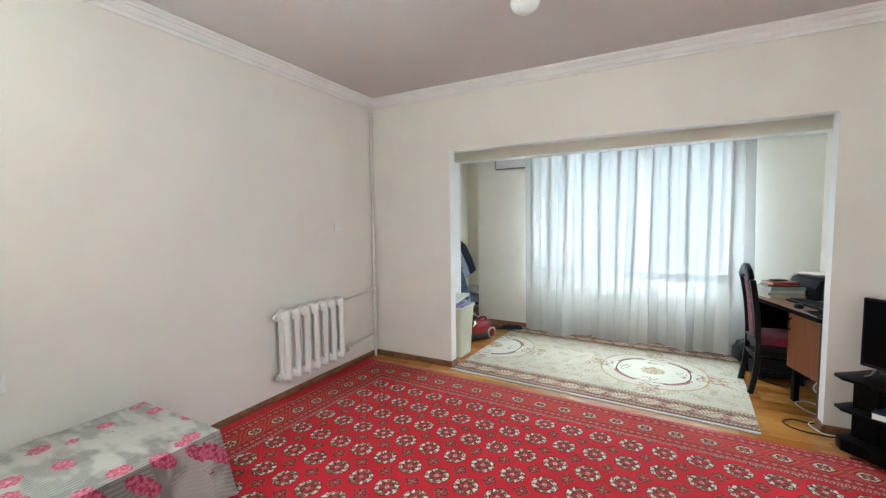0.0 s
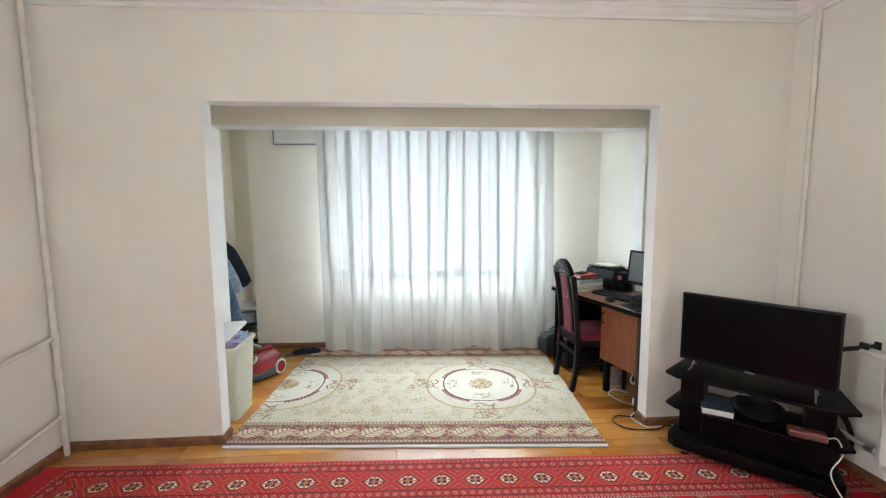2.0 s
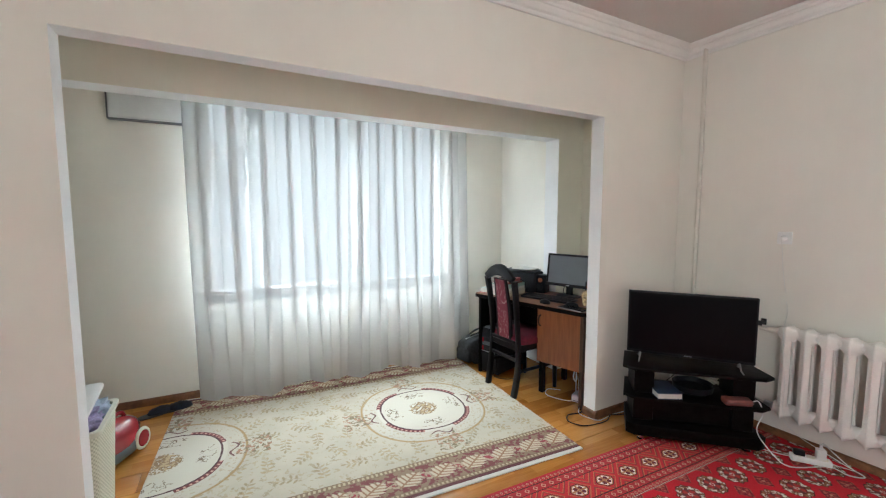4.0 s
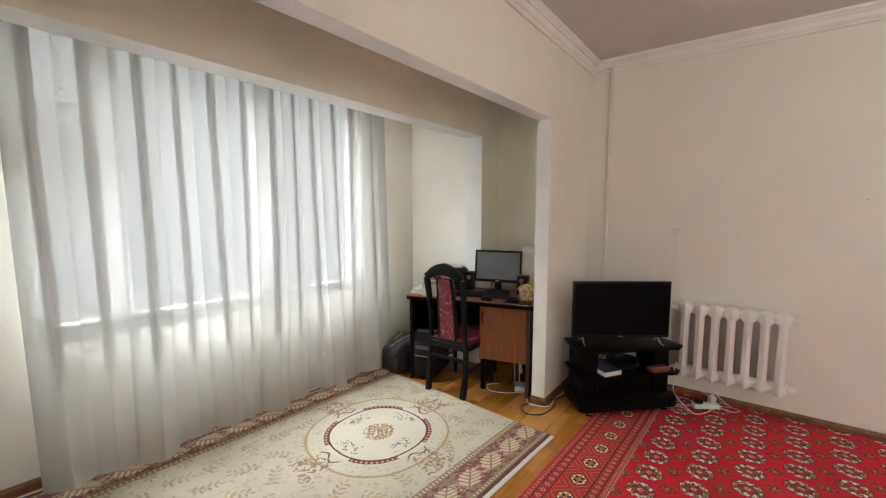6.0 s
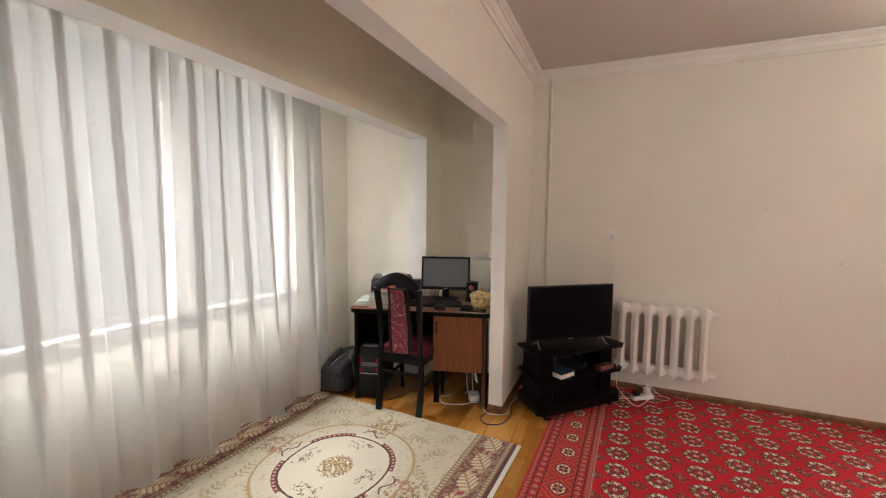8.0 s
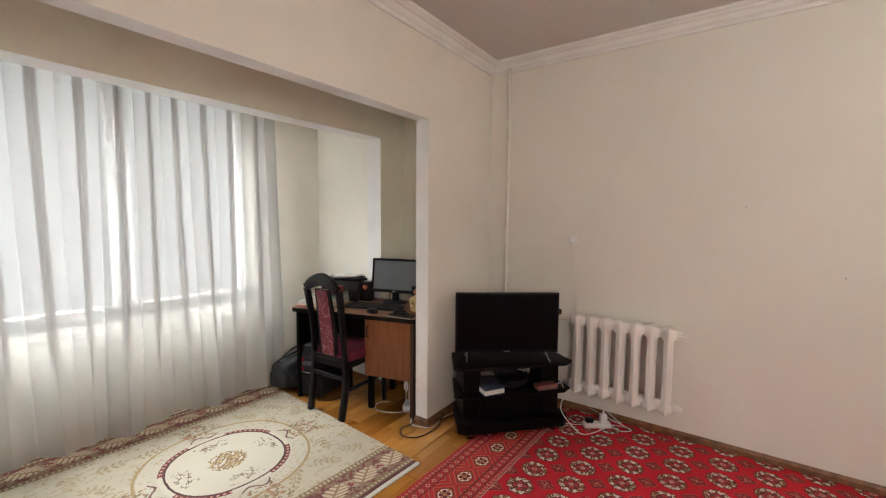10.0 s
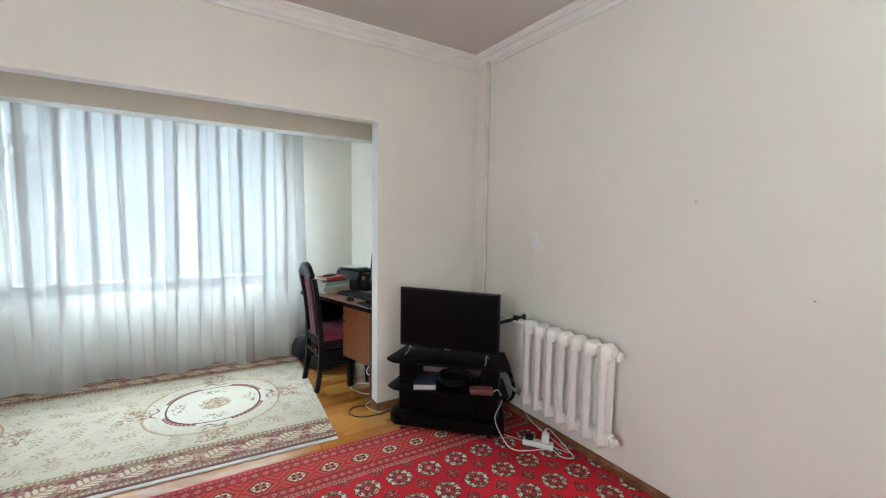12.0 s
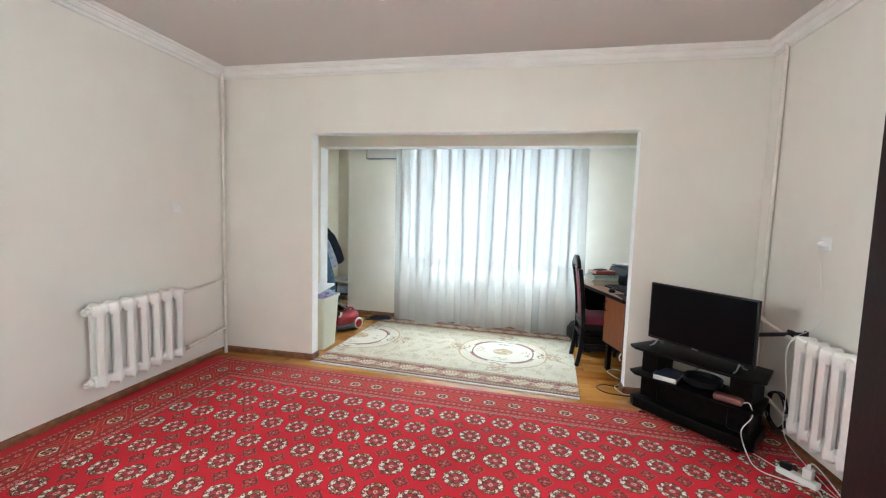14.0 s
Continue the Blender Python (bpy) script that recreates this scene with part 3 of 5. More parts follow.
def skirting(name, x0, y0, x1, y1, h=0.055):
    """Baseboard from one point to another, the room on its left hand."""
    d = Vector((x1 - x0, y1 - y0, 0))
    ln = d.length
    a = math.degrees(math.atan2(d.y, d.x))
    bm = bm_new()
    prism(bm, [(0, 0), (0.016, 0), (0.016, h - 0.018), (0.010, h - 0.006), (0.004, h), (0, h)], 0, ln, "x")
    ob = structure(name, bm, BASE, "reddish brown wooden baseboard")
    ob.matrix_world = pose(x0, y0, 0, 0, 0, a)
    return ob


skirting("baseboard_left", XL, YF, XL, YB)
skirting("baseboard_right", XR, YB, XR, YF)
skirting("baseboard_far_left", OX0 - 0.0, YF, XL, YF)
skirting("baseboard_far_right", XR, YF, OX1, YF)
skirting("baseboard_jamb_right", OX1, YF - 0.016, OX1, YF + TH)
skirting("baseboard_jamb_left", OX0, YF + TH, OX0, YF - 0.016)

# ---- structure: the passage and the loggia beyond the opening ----
XA_R, XA_L = 1.585, -2.62        # passage side walls
structure("wall_passage_right", one_box(XA_R, XA_R + 0.15, YF + TH, Y2, 0, 2.9), WALL2, "cream painted side wall beside the desk")
structure("wall_passage_left", one_box(XA_L - 0.15, XA_L, YF + TH, Y2, 0, 2.9), WALL2, "cream painted side wall behind the coats")
structure("ceiling_passage", one_box(XA_L - 0.15, XA_R + 0.15, YF + TH, Y2 + TH2, 2.72, 2.85), CEIL2, "unseen passage ceiling, whitened to bounce light")
bm = bm_new()
prism(bm, [(XREC - 0.2, 0), (O2X0, 0), (O2X0, O2Z), (O2X1, O2Z), (O2X1, 0), (XA_R + 0.1, 0), (XA_R + 0.1, 2.72), (XREC - 0.2, 2.72)], Y2, Y2 + TH2, "y")
for f in bm.faces:
    c = f.calc_center_median()
    if abs(f.normal.y) < 0.5 and O2X0 - 0.01 < c.x < O2X1 + 0.01 and c.z < O2Z + 0.01:
        f.material_index = 1
structure("wall_beam", bm, [WALL2, WHITE], "cream wall with a white-edged beam before the window")
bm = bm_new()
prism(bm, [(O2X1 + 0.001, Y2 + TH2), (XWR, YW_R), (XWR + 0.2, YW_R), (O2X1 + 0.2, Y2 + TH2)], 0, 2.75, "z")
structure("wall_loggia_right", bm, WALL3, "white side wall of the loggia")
bm = bm_new()
prism(bm, [(XREC, Y2 + TH2), (XREC, YREC), (XREC - 0.2, YREC), (XREC - 0.2, Y2 + TH2)], 0, 2.75, "z")
structure("wall_loggia_left", bm, WALL2, "cream side wall behind the hanging coats")
structure("wall_recess", one_box(XREC - 0.2, XWL + 0.05, YREC, YREC + 0.15, 0, 2.75), WALL2, "cream back wall of the recess")
structure("ceiling_loggia", one_box(XREC - 0.2, XWR + 0.2, Y2 + TH2, 5.95, ZL, ZL + 0.12), CEIL2, "unseen loggia ceiling, whitened to bounce light")

# window wall, turned a little against the room
WROT = math.degrees(math.atan2(YW_R - YW_L, XWR - XWL))
WM = pose(XWL, YW_L, 0, 0, 0, WROT)     # x along the wall, y outwards
WLEN = math.hypot(XWR - XWL, YW_R - YW_L)
WX0, WX1, WZ0, WZ1 = 0.82, 3.02, 0.75, 2.55
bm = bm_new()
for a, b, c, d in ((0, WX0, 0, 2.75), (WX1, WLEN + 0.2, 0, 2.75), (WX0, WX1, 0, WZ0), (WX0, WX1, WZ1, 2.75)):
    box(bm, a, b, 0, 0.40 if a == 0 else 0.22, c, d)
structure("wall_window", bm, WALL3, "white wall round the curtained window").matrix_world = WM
skirting("baseboard_window", XWR, YW_R, XWL, YW_L)
skirting("baseboard_loggia_left", XREC, YREC, XREC, Y2 + TH2)


def window():
    w = tagged(new("window_1"), "white plastic window with transom lights behind the curtain", "window", kind="structure")
    w.matrix_world = WM @ pose(0, 0.10, 0)
    t = 0.05
    bm = bm_new()
    for a, b, c, d in ((WX0, WX0 + t, WZ0, WZ1), (WX1 - t, WX1, WZ0, WZ1), (WX0 + t, WX1 - t, WZ0, WZ0 + t), (WX0 + t, WX1 - t, WZ1 - t, WZ1)):
        box(bm, a, b, 0, 0.07, c, d, 0.004)
    part("window_frame", bm, PVC, w, smooth=30)
    zt = 1.96
    xs = (WX0 + t, 1.20, 2.12, WX1 - t)
    part("transom", one_box(xs[0], xs[1] - 0.03, 0.003, 0.066, zt, zt + 0.085, bevel=0.004), PVC, w, smooth=30)
    for i in range(3):
        if i:
            part("mullion", one_box(xs[i] - 0.03, xs[i] + 0.03, -0.003, 0.073, WZ0 + t, WZ1 - t, bevel=0.004), PVC, w, smooth=30)
        a, b = xs[i] + (0.03 if i else 0), xs[i + 1] - (0.03 if i < 2 else 0)
        for z0, z1 in ((WZ0 + t, zt), (zt + 0.085, WZ1 - t)) if i == 0 else ((WZ0 + t, WZ1 - t),):
            bm = bm_new()
            q0 = 0.034
            for q in ((a, a + q0, z0, z1), (b - q0, b, z0, z1), (a + q0, b - q0, z0, z0 + q0), (a + q0, b - q0, z1 - q0, z1)):
                box(bm, q[0], q[1], -0.012, 0.05, q[2], q[3], 0.004)
            sash = part("sash", bm, PVC, w, smooth=30)
            g = part("pane", one_box(a + q0 - 0.004, b - q0 + 0.004, 0.016, 0.022, z0 + q0 - 0.004, z1 - q0 + 0.004), GLASS, sash, smooth=0)
            g.visible_shadow = False
    part("window_sill", one_box(WX0 - 0.04, WX1 + 0.04, -0.10, -0.013, WZ0 - 0.005, WZ0 + 0.10, bevel=0.006), DULLSILL, w, smooth=30)


window()

# outside: a bright hazy distance and the ground
m, pr = start("bright_haze")
X.tree.nodes.remove(pr)
em = X.tree.nodes.new("ShaderNodeEmission")
em.inputs[0].default_value, em.inputs[1].default_value = (0.93, 0.975, 1.0, 1), 0.72
X.tree.links.new(em.outputs[0], X.tree.nodes["Material Output"].inputs[0])
bm = bm_new()
bmesh.ops.create_grid(bm, x_segments=1, y_segments=1, size=1)
hz = structure("backdrop", bm, m, "bright hazy distance outside the window")
hz.matrix_world = pose(0, 60, 15, 90, 0, 0) @ Matrix.Diagonal((140, 41, 1, 1))
# ground to the horizon
bm = bm_new()
bmesh.ops.create_grid(bm, x_segments=8, y_segments=8, size=900)
g = structure("ground", bm, CONCRETE, "pale ground far below the window")
g.location = (0, 0, -25.0)

# ---- rugs and curtain ----


def rug(name, w, l, th, mat, at, label, nx, ny, wave):
    bm = bm_new()
    grid = [[bm.verts.new((w * i / nx, l * j / ny, th + wave * noise.noise(Vector((i * 0.35, j * 0.35, 3))))) for i in range(nx + 1)] for j in range(ny + 1)]
    for j in range(ny):
        for i in range(nx):
            bm.faces.new((grid[j][i], grid[j][i + 1], grid[j + 1][i + 1], grid[j + 1][i]))
    bmesh.ops.recalc_face_normals(bm, faces=bm.faces)
    rim = [e for e in bm.edges if e.is_boundary]
    got = bmesh.ops.extrude_edge_only(bm, edges=rim)
    for v in got["geom"]:
        if isinstance(v, bmesh.types.BMVert):
            v.co.z = 0.0015
    bmesh.ops.recalc_face_normals(bm, faces=bm.faces)
    if sum(f.normal.z for f in bm.faces) < 0:
        bmesh.ops.reverse_faces(bm, faces=bm.faces)
    inv = at.inverted()
    for v in bm.verts:
        q = at @ v.co
        q.x = min(max(q.x, XL + 0.019), XR - 0.019)
        v.co = inv @ q
    return whole(name, bm, mat, label, "rug", at, smooth=60)


rug("red_carpet", 4.78, -3.05, 0.010, REDRUG, pose(-2.845, 3.365, 0, 0, 0, -2.4), "red woollen carpet with rows of octagonal flowers on the floor", 45, 30, 0.002)
RUGM = pose(-1.923, 3.489, 0, 0, 0, -3.9)
rug("cream_rug", 2.43, 1.82, 0.009, CREAMRUG, RUGM, "cream rug with round medallions and burgundy leaf borders", 40, 30, 0.0025)


def curtain():
    bm = bm_new()
    uvl = bm.loops.layers.uv.new("UVMap")
    x0, x1, z0, z1 = 0.74, 3.12, 0.025, 2.58
    n, nz = 420, 26
    rnd = random.Random(4)
    ph = [rnd.uniform(0, 6.28) for _ in range(5)]
    fold = lambda f: 33.07 * f + 1.1 * math.sin(f * 3.1 + ph[0]) + 0.5 * math.sin(f * 7.7 + ph[3])
    rows = []
    for j in range(nz + 1):
        k = j / nz
        z = z1 + (z0 - z1) * k
        row = []
        for i in range(n + 1):
            s = i / n
            f = s * 2.38
            ph0 = fold(f)
            a = (0.017 + 0.014 * k) * math.sin(ph0 + 0.45 * k * math.sin(f * 7 + ph[1]))
            a += (0.012 + 0.030 * k) * math.sin(f * 15 + ph[2] + 0.6 * k) + 0.025 * k * math.sin(f * 6.1 + ph[3])
            x = x0 + (x1 - x0) * s + 0.011 * math.sin(2 * ph0) + 0.035 * k * k * math.sin(f * 8 + ph[1]) + 0.02 * k * math.sin(f * 3 + ph[4])
            hem = 0.018 * math.sin(f * 8 + ph[0]) * k ** 6 + 0.012 * k ** 6
            row.append(bm.verts.new((x, -0.175 - 0.06 * k + a, z + hem)))
        rows.append(row)
    us = [fold(2.38 * i / n) / 6.28319 * 0.19 + 4 * 0.19 for i in range(n + 1)]
    for j in range(nz):
        for i in range(n):
            f = bm.faces.new((rows[j][i], rows[j][i + 1], rows[j + 1][i + 1], rows[j + 1][i]))
            for lp, (ii, jj) in zip(f.loops, ((i, j), (i + 1, j), (i + 1, j + 1), (i, j + 1))):
                lp[uvl].uv = (us[ii], rows[jj][ii].co.z)
    c = thing("sheer_curtain", "white sheer curtain with woven stripes hanging before the window", "curtain", WM)
    part("cloth", bm, SHEER, c, smooth=180)
    bm = bm_new()
    box(bm, 0.45, 3.4, -0.20, -0.10, 2.585, 2.615, 0.004)
    part("rail", bm, PVC, c, "white plastic ceiling rail")
    return c


curtain()


# ---- the opened door at the entrance ----


def door():
    d = tagged(new("door_1"), "dark brown wooden door standing open into the room", "door", kind="structure")
    d.matrix_world = pose(0.445, YB + 0.03, 0, 0, 0, 86.8)
    bm = bm_new()
    box(bm, 0, 0.80, -0.04, 0, 0.012, 2.04, 0.003)
    part("leaf", bm, DOORD, d)
    for z0, z1 in ((0.15, 0.95), (1.10, 1.92)):
        bm = bm_new()
        box(bm, 0.12, 0.68, -0.001, 0.008, z0, z1, 0.004)
        part("panel", bm, DOORD, d)
    bm = bm_new()
    tube(bm, [(0.74, 0.0, 1.02), (0.74, 0.05, 1.02), (0.64, 0.05, 1.02)], 0.009, 10)
    part("door_handle", bm, STEEL, d, "steel lever handle")


door()

# ---- radiators, pipes, sockets ----


def radiator(name, n, at, label, plug_end, pitch=0.1045):
    """Cast-iron radiator: x along its length, y out of the wall, base of the sections at z 0."""
    r = thing(name, label, "radiator", at)
    h, d = 0.585, 0.095
    bm = bm_new()
    w, wide = pitch * 0.27, pitch / 2 - 0.0006
    def loft(rows):
        """Lofts rows of (z, half width, near and far ends in y, ridge)."""
        loops = []
        for z, hw, y0, y1, tip in rows:
            k = (y1 - y0) * 0.22
            q = [(0.003, y1 + tip), (hw * 0.45, y1), (hw, y1 - k), (hw, y0 + k), (hw * 0.45, y0), (0.003, y0 - tip)]
            q += [(-a, b) for a, b in reversed(q)]
            loops.append([bm.verts.new((a, b, z)) for a, b in q])
        for lo, up in zip(loops, loops[1:]):
            for i in range(12):
                bm.faces.new((lo[i], lo[(i + 1) % 12], up[(i + 1) % 12], up[i]))
        bm.faces.new(loops[0])
        bm.faces.new(loops[-1])
    loft([(0.0, 0.003, 0.004, d - 0.004, 0.006), (0.026, wide * 0.80, 0, d, 0.008), (0.038, wide, 0, d, 0.008), (0.062, wide, 0, d, 0.008), (0.088, w * 1.05, 0.002, d - 0.002, 0.008)])
    loft([(h - 0.088, w * 1.05, 0.002, d - 0.002, 0.008), (h - 0.060, wide, 0, d, 0.008), (h - 0.020, wide, 0, d, 0.008), (h - 0.008, wide * 0.78, 0.002, d - 0.002, 0.007), (h + 0.004, 0.006, 0.006, d - 0.006, 0.004)])
    for y0, y1 in ((0.002, 0.036), (d - 0.036, d - 0.002)):
        loft([(0.080, w, y0, y1, 0.007), (0.30, w * 0.96, y0, y1, 0.007), (h - 0.080, w, y0, y1, 0.007)])
    bmesh.ops.recalc_face_normals(bm, faces=bm.faces)
    for z in (0.060, h - 0.040):
        tube(bm, [(-pitch / 2, d / 2, z), (pitch / 2, d / 2, z)], 0.034, 14)
    me = mesh_of("section", bm, ENAMEL, 22)
    for i in range(n):
        ob = new("section", me)
        ob.parent = r
        ob.location = ((i - (n - 1) / 2) * pitch, -d / 2, 0)
    x = plug_end * n * pitch / 2
    for z in (0.052, h - 0.045):
        bm = bm_new()
        tube(bm, [(x - plug_end * 0.005, 0, z), (x + plug_end * 0.030, 0, z)], 0.027, 8)
        tube(bm, [(x + plug_end * 0.030, 0, z), (x + plug_end * 0.045, 0, z)], 0.014, 6)
        part("plug", bm, ENAMEL, r)
    return r


RL_Y, RL_X, RL_Z = 2.545, -2.775, 0.180
radiator("radiator", 7, pose(RL_X, RL_Y, RL_Z, 0, 0, -90), "white painted cast-iron radiator with seven sections under a socket", 1)
RR_Y, RR_X, RR_Z = 2.450, 1.640, 0.195
radiator("radiator", 7, pose(RR_X, RR_Y, RR_Z, 0, 0, 90), "white painted cast-iron radiator beside the black stand", -1, 0.097)


def pipes(name, label, riser, rad_x, y_end, z_lo, z_hi, dz):
    t = thing(name, label, "heating pipe")
    rx, ry = riser
    bm = bm_new()
    tube(bm, [(rx, ry, 0.0), (rx, ry, 1.3), (rx + 0.004, ry, 2.0), (rx, ry, ZC - 0.02)], 0.0155, 12)
    part("riser", bm, PIPE, t)
    for z in (z_lo, z_hi):
        bm = bm_new()
        tube(bm, smooth_line([(rad_x, y_end, z), (rad_x, y_end + 0.08, z), (rx + (rad_x - rx) * 0.4, ry - 0.16, z + dz), (rx, ry, z + dz + 0.01)], 8), 0.0125, 10)
        part("branch", bm, PIPE, t)
        bm = bm_new()
        tube(bm, [(rad_x, y_end - 0.01, z), (rad_x, y_end + 0.035, z)], 0.021, 8)
        part("coupling", bm, PIPE if z == z_hi else STEEL, t)
        bm = bm_new()
        tube(bm, [(rx, ry, z + dz - 0.03), (rx, ry, z + dz + 0.04)], 0.021, 10)
        part("tee", bm, PIPE, t)
    bm = bm_new()
    tube(bm, [(rx, ry, 0.50), (rx, ry, 0.56)], 0.022, 8)
    part("sleeve", bm, PIPE, t)


pipes("heating_pipe", "cream painted heating pipes running up the corner to the ceiling", (-2.846, 3.50), RL_X, RL_Y + 0.385, RL_Z + 0.052, RL_Z + 0.54, 0.015)
pipes("heating_pipe", "cream painted heating pipes in the corner behind the television", (1.735, 3.39), RR_X, RR_Y + 0.36, RR_Z + 0.052, RR_Z + 0.54, 0.01)


def socket(at, label, plugged):
    """Wall socket: y points out of the wall."""
    s = thing("wall_socket", label, "socket", at, "wall sockets")
    bm = bm_new()
    box(bm, -0.040, 0.040, 0, 0.011, -0.040, 0.040, 0.004, 2)
    part("frame", bm, PVC, s)
    bm = bm_new()
    lathe(bm, [(0.0, 0.006), (0.019, 0.006), (0.021, 0.013), (0.024, 0.013), (0.025, 0.010)], 20, pose(0, 0, 0, -90, 0, 0))
    part("insert", bm, PVC, s)
    for dx in (-0.0095, 0.0095):
        bm = bm_new()
        tube(bm, [(dx, 0.0062, 0), (dx, 0.0075, 0)], 0.0028, 8)
        part("hole", bm, BLACKM, s)
    if plugged:
        bm = bm_new()
        lathe(bm, [(0.017, 0.008), (0.017, 0.030), (0.012, 0.042), (0.006, 0.050), (0.0, 0.051)], 16, pose(0, 0, 0, -90, 0, 0))
        part("plug", bm, PVC, s, "white round plug")


socket(pose(XL, 2.985, 1.425, 0, 0, -90), "white wall socket above the radiator", False)
socket(pose(XR, 2.842, 1.325, 0, 0, 90), "white wall socket with a plug above the radiator", True)
socket(pose(XL, 0.655, 0.715, 0, 0, -90), "white wall socket low above the covered table", False)
for y, z in ((1.80, 1.56), (1.343, 1.168)):
    bm = bm_new()
    tube(bm, [(XR + 0.004, y, z), (XR - 0.012, y, z + 0.002)], 0.0025, 6)
    lathe(bm, [(0, 0), (0.005, 0), (0.005, 0.002), (0, 0.002)], 8, pose(XR - 0.012, y, z, 0, -90, 0))
    whole("nail", bm, STEEL, "small steel nail in the cream wall", "nail", group="wall nails")

# ---- ceiling lamp ----


def chandelier():
    c = thing("ceiling_lamp", "switched-off ceiling lamp with a milky glass globe", "lamp", pose(-0.82, 2.28, ZC))
    bm = bm_new()
    lathe(bm, [(0, 0), (0.055, 0), (0.055, -0.010), (0.04, -0.022), (0.03, -0.03), (0, -0.03)], 28)
    part("canopy", bm, CHROME, c)
    bm = bm_new()
    lathe(bm, [(0.032, -0.028), (0.040, -0.034), (0.066, -0.050), (0.080, -0.075), (0.080, -0.095), (0.066, -0.120), (0.040, -0.137), (0.0, -0.144)], 32)
    part("shade", bm, SHADE, c, "milky glass globe")


chandelier()

# ---- low table with its cloth ----


def low_table():
    x0, x1, y0, y1, h = -2.855, -2.13, 0.18, 1.25, 0.395
    t = thing("low_table", "low wooden table hidden under a flowered cloth", "table", pose((x0 + x1) / 2, (y0 + y1) / 2, 0))
    w, l = (x1 - x0) / 2, (y1 - y0) / 2
    part("tabletop", one_box(-w + 0.01, w - 0.01, -l + 0.01, l - 0.01, h - 0.03, h, bevel=0.004), DESKTOP, t)
    for sx in (-1, 1):
        for sy in (-1, 1):
            bm = bm_new()
            cx, cy = sx * (w - 0.06), sy * (l - 0.06)
            box(bm, cx - 0.025, cx + 0.025, cy - 0.025, cy + 0.025, 0.010, h - 0.03, 0.004)
            part("leg", bm, DESKTOP, t)
    # cloth: top sheet, then folds that hang over the edge
    bm = bm_new()
    N = 240
    def edge_point(s, e):
        W, L, rc = w + e, l + e, 0.02
        s = s % 1.0 * 4
        k, f = int(s), s - int(s)
        q = [(W, -L + 2 * L * f), (W - 2 * W * f, L), (-W, L - 2 * L * f), (-W + 2 * W * f, -L)][k]
        return q
    rows = []
    for j in range(9):
        k = j / 8
        row = []
        for i in range(N):
            s = i / N
            f = s * 4 % 1.0
            corner = (2 * abs(f - 0.5)) ** 10
            wave = k * (0.011 * math.sin(s * 6.2832 * 23) + 0.007 * math.sin(s * 6.2832 * 41 + 1)) + 0.045 * k * corner
            e = 0.004 + 0.012 * k + wave
            x, y = edge_point(s, e)
            x = max(x, -w - 0.004)
            z = h + 0.006 - (0.345 + 0.02 * corner) * k + (0.004 * noise.noise(Vector((s * 40, 0, 0))) if j == 0 else 0)
            row.append(bm.verts.new((x, y, z)))
        rows.append(row)
    for a, b in zip(rows, rows[1:]):
        for i in range(N):
            bm.faces.new((a[i], a[(i + 1) % N], b[(i + 1) % N], b[i]))
    mid = bm.verts.new((0, 0, h + 0.006))
    for i in range(N):
        bm.faces.new((rows[0][i], rows[0][(i + 1) % N], mid))
    bmesh.ops.recalc_face_normals(bm, faces=bm.faces)
    whole("tablecloth", bm, CLOTH, "glossy grey tablecloth with pink roses on the low table", "tablecloth", pose((x0 + x1) / 2, (y0 + y1) / 2, 0), smooth=50)


low_table()

# ---- television corner ----
SM = pose(1.115, 2.985, 0, 0, 0, -43.8)      # x along the front, y to the back


def tv_stand():
    t = thing("tv_stand", "black corner television stand with three shelves on chrome feet", "tv stand", SM)
    out = [(-0.425, 0.05), (-0.36, 0.0), (0.36, 0.0), (0.425, 0.05), (0.37, 0.35), (-0.37, 0.35)]
    for name, z0, z1, k in (("top_shelf", 0.475, 0.493, 1.0), ("middle_shelf", 0.285, 0.301, 0.98)):
        bm = bm_new()
        prism(bm, [(a * k, b) for a, b in out], z0, z1, "z", bevel=0.003)
        part(name, bm, WENGE, t)
    bm = bm_new()
    prism(bm, [(-0.395, 0.04), (-0.35, 0.005), (0.35, 0.005), (0.395, 0.04), (0.36, 0.345), (-0.36, 0.345)], 0.042, 0.115, "z", bevel=0.004)
    part("base", bm, WENGE, t)
    for sx in (-1, 1):
        for z0, z1 in ((0.115, 0.285), (0.301, 0.475)):
            xa, xb = sorted((sx * 0.225, sx * 0.345))
            part("column", one_box(xa, xb, 0.085, 0.31, z0, z1, bevel=0.003), WENGE, t)
    # dark panel set well forward to stand for the shade inside the compartment
    part("back_panel", one_box(-0.225, 0.225, 0.115, 0.13, 0.115, 0.285), WENGE, t)
    for sx in (-1, 1):
        for y in (0.05, 0.30):
            bm = bm_new()
            z = 0.0 if (sx < 0) else 0.011
            lathe(bm, [(0, z + 0.001), (0.022, z + 0.001), (0.024, z + 0.006), (0.016, z + 0.012), (0.014, 0.042), (0, 0.042)], 16, pose(sx * 0.30, y, 0))
            part("foot", bm, CHROME, t, "round chrome foot")


tv_stand()


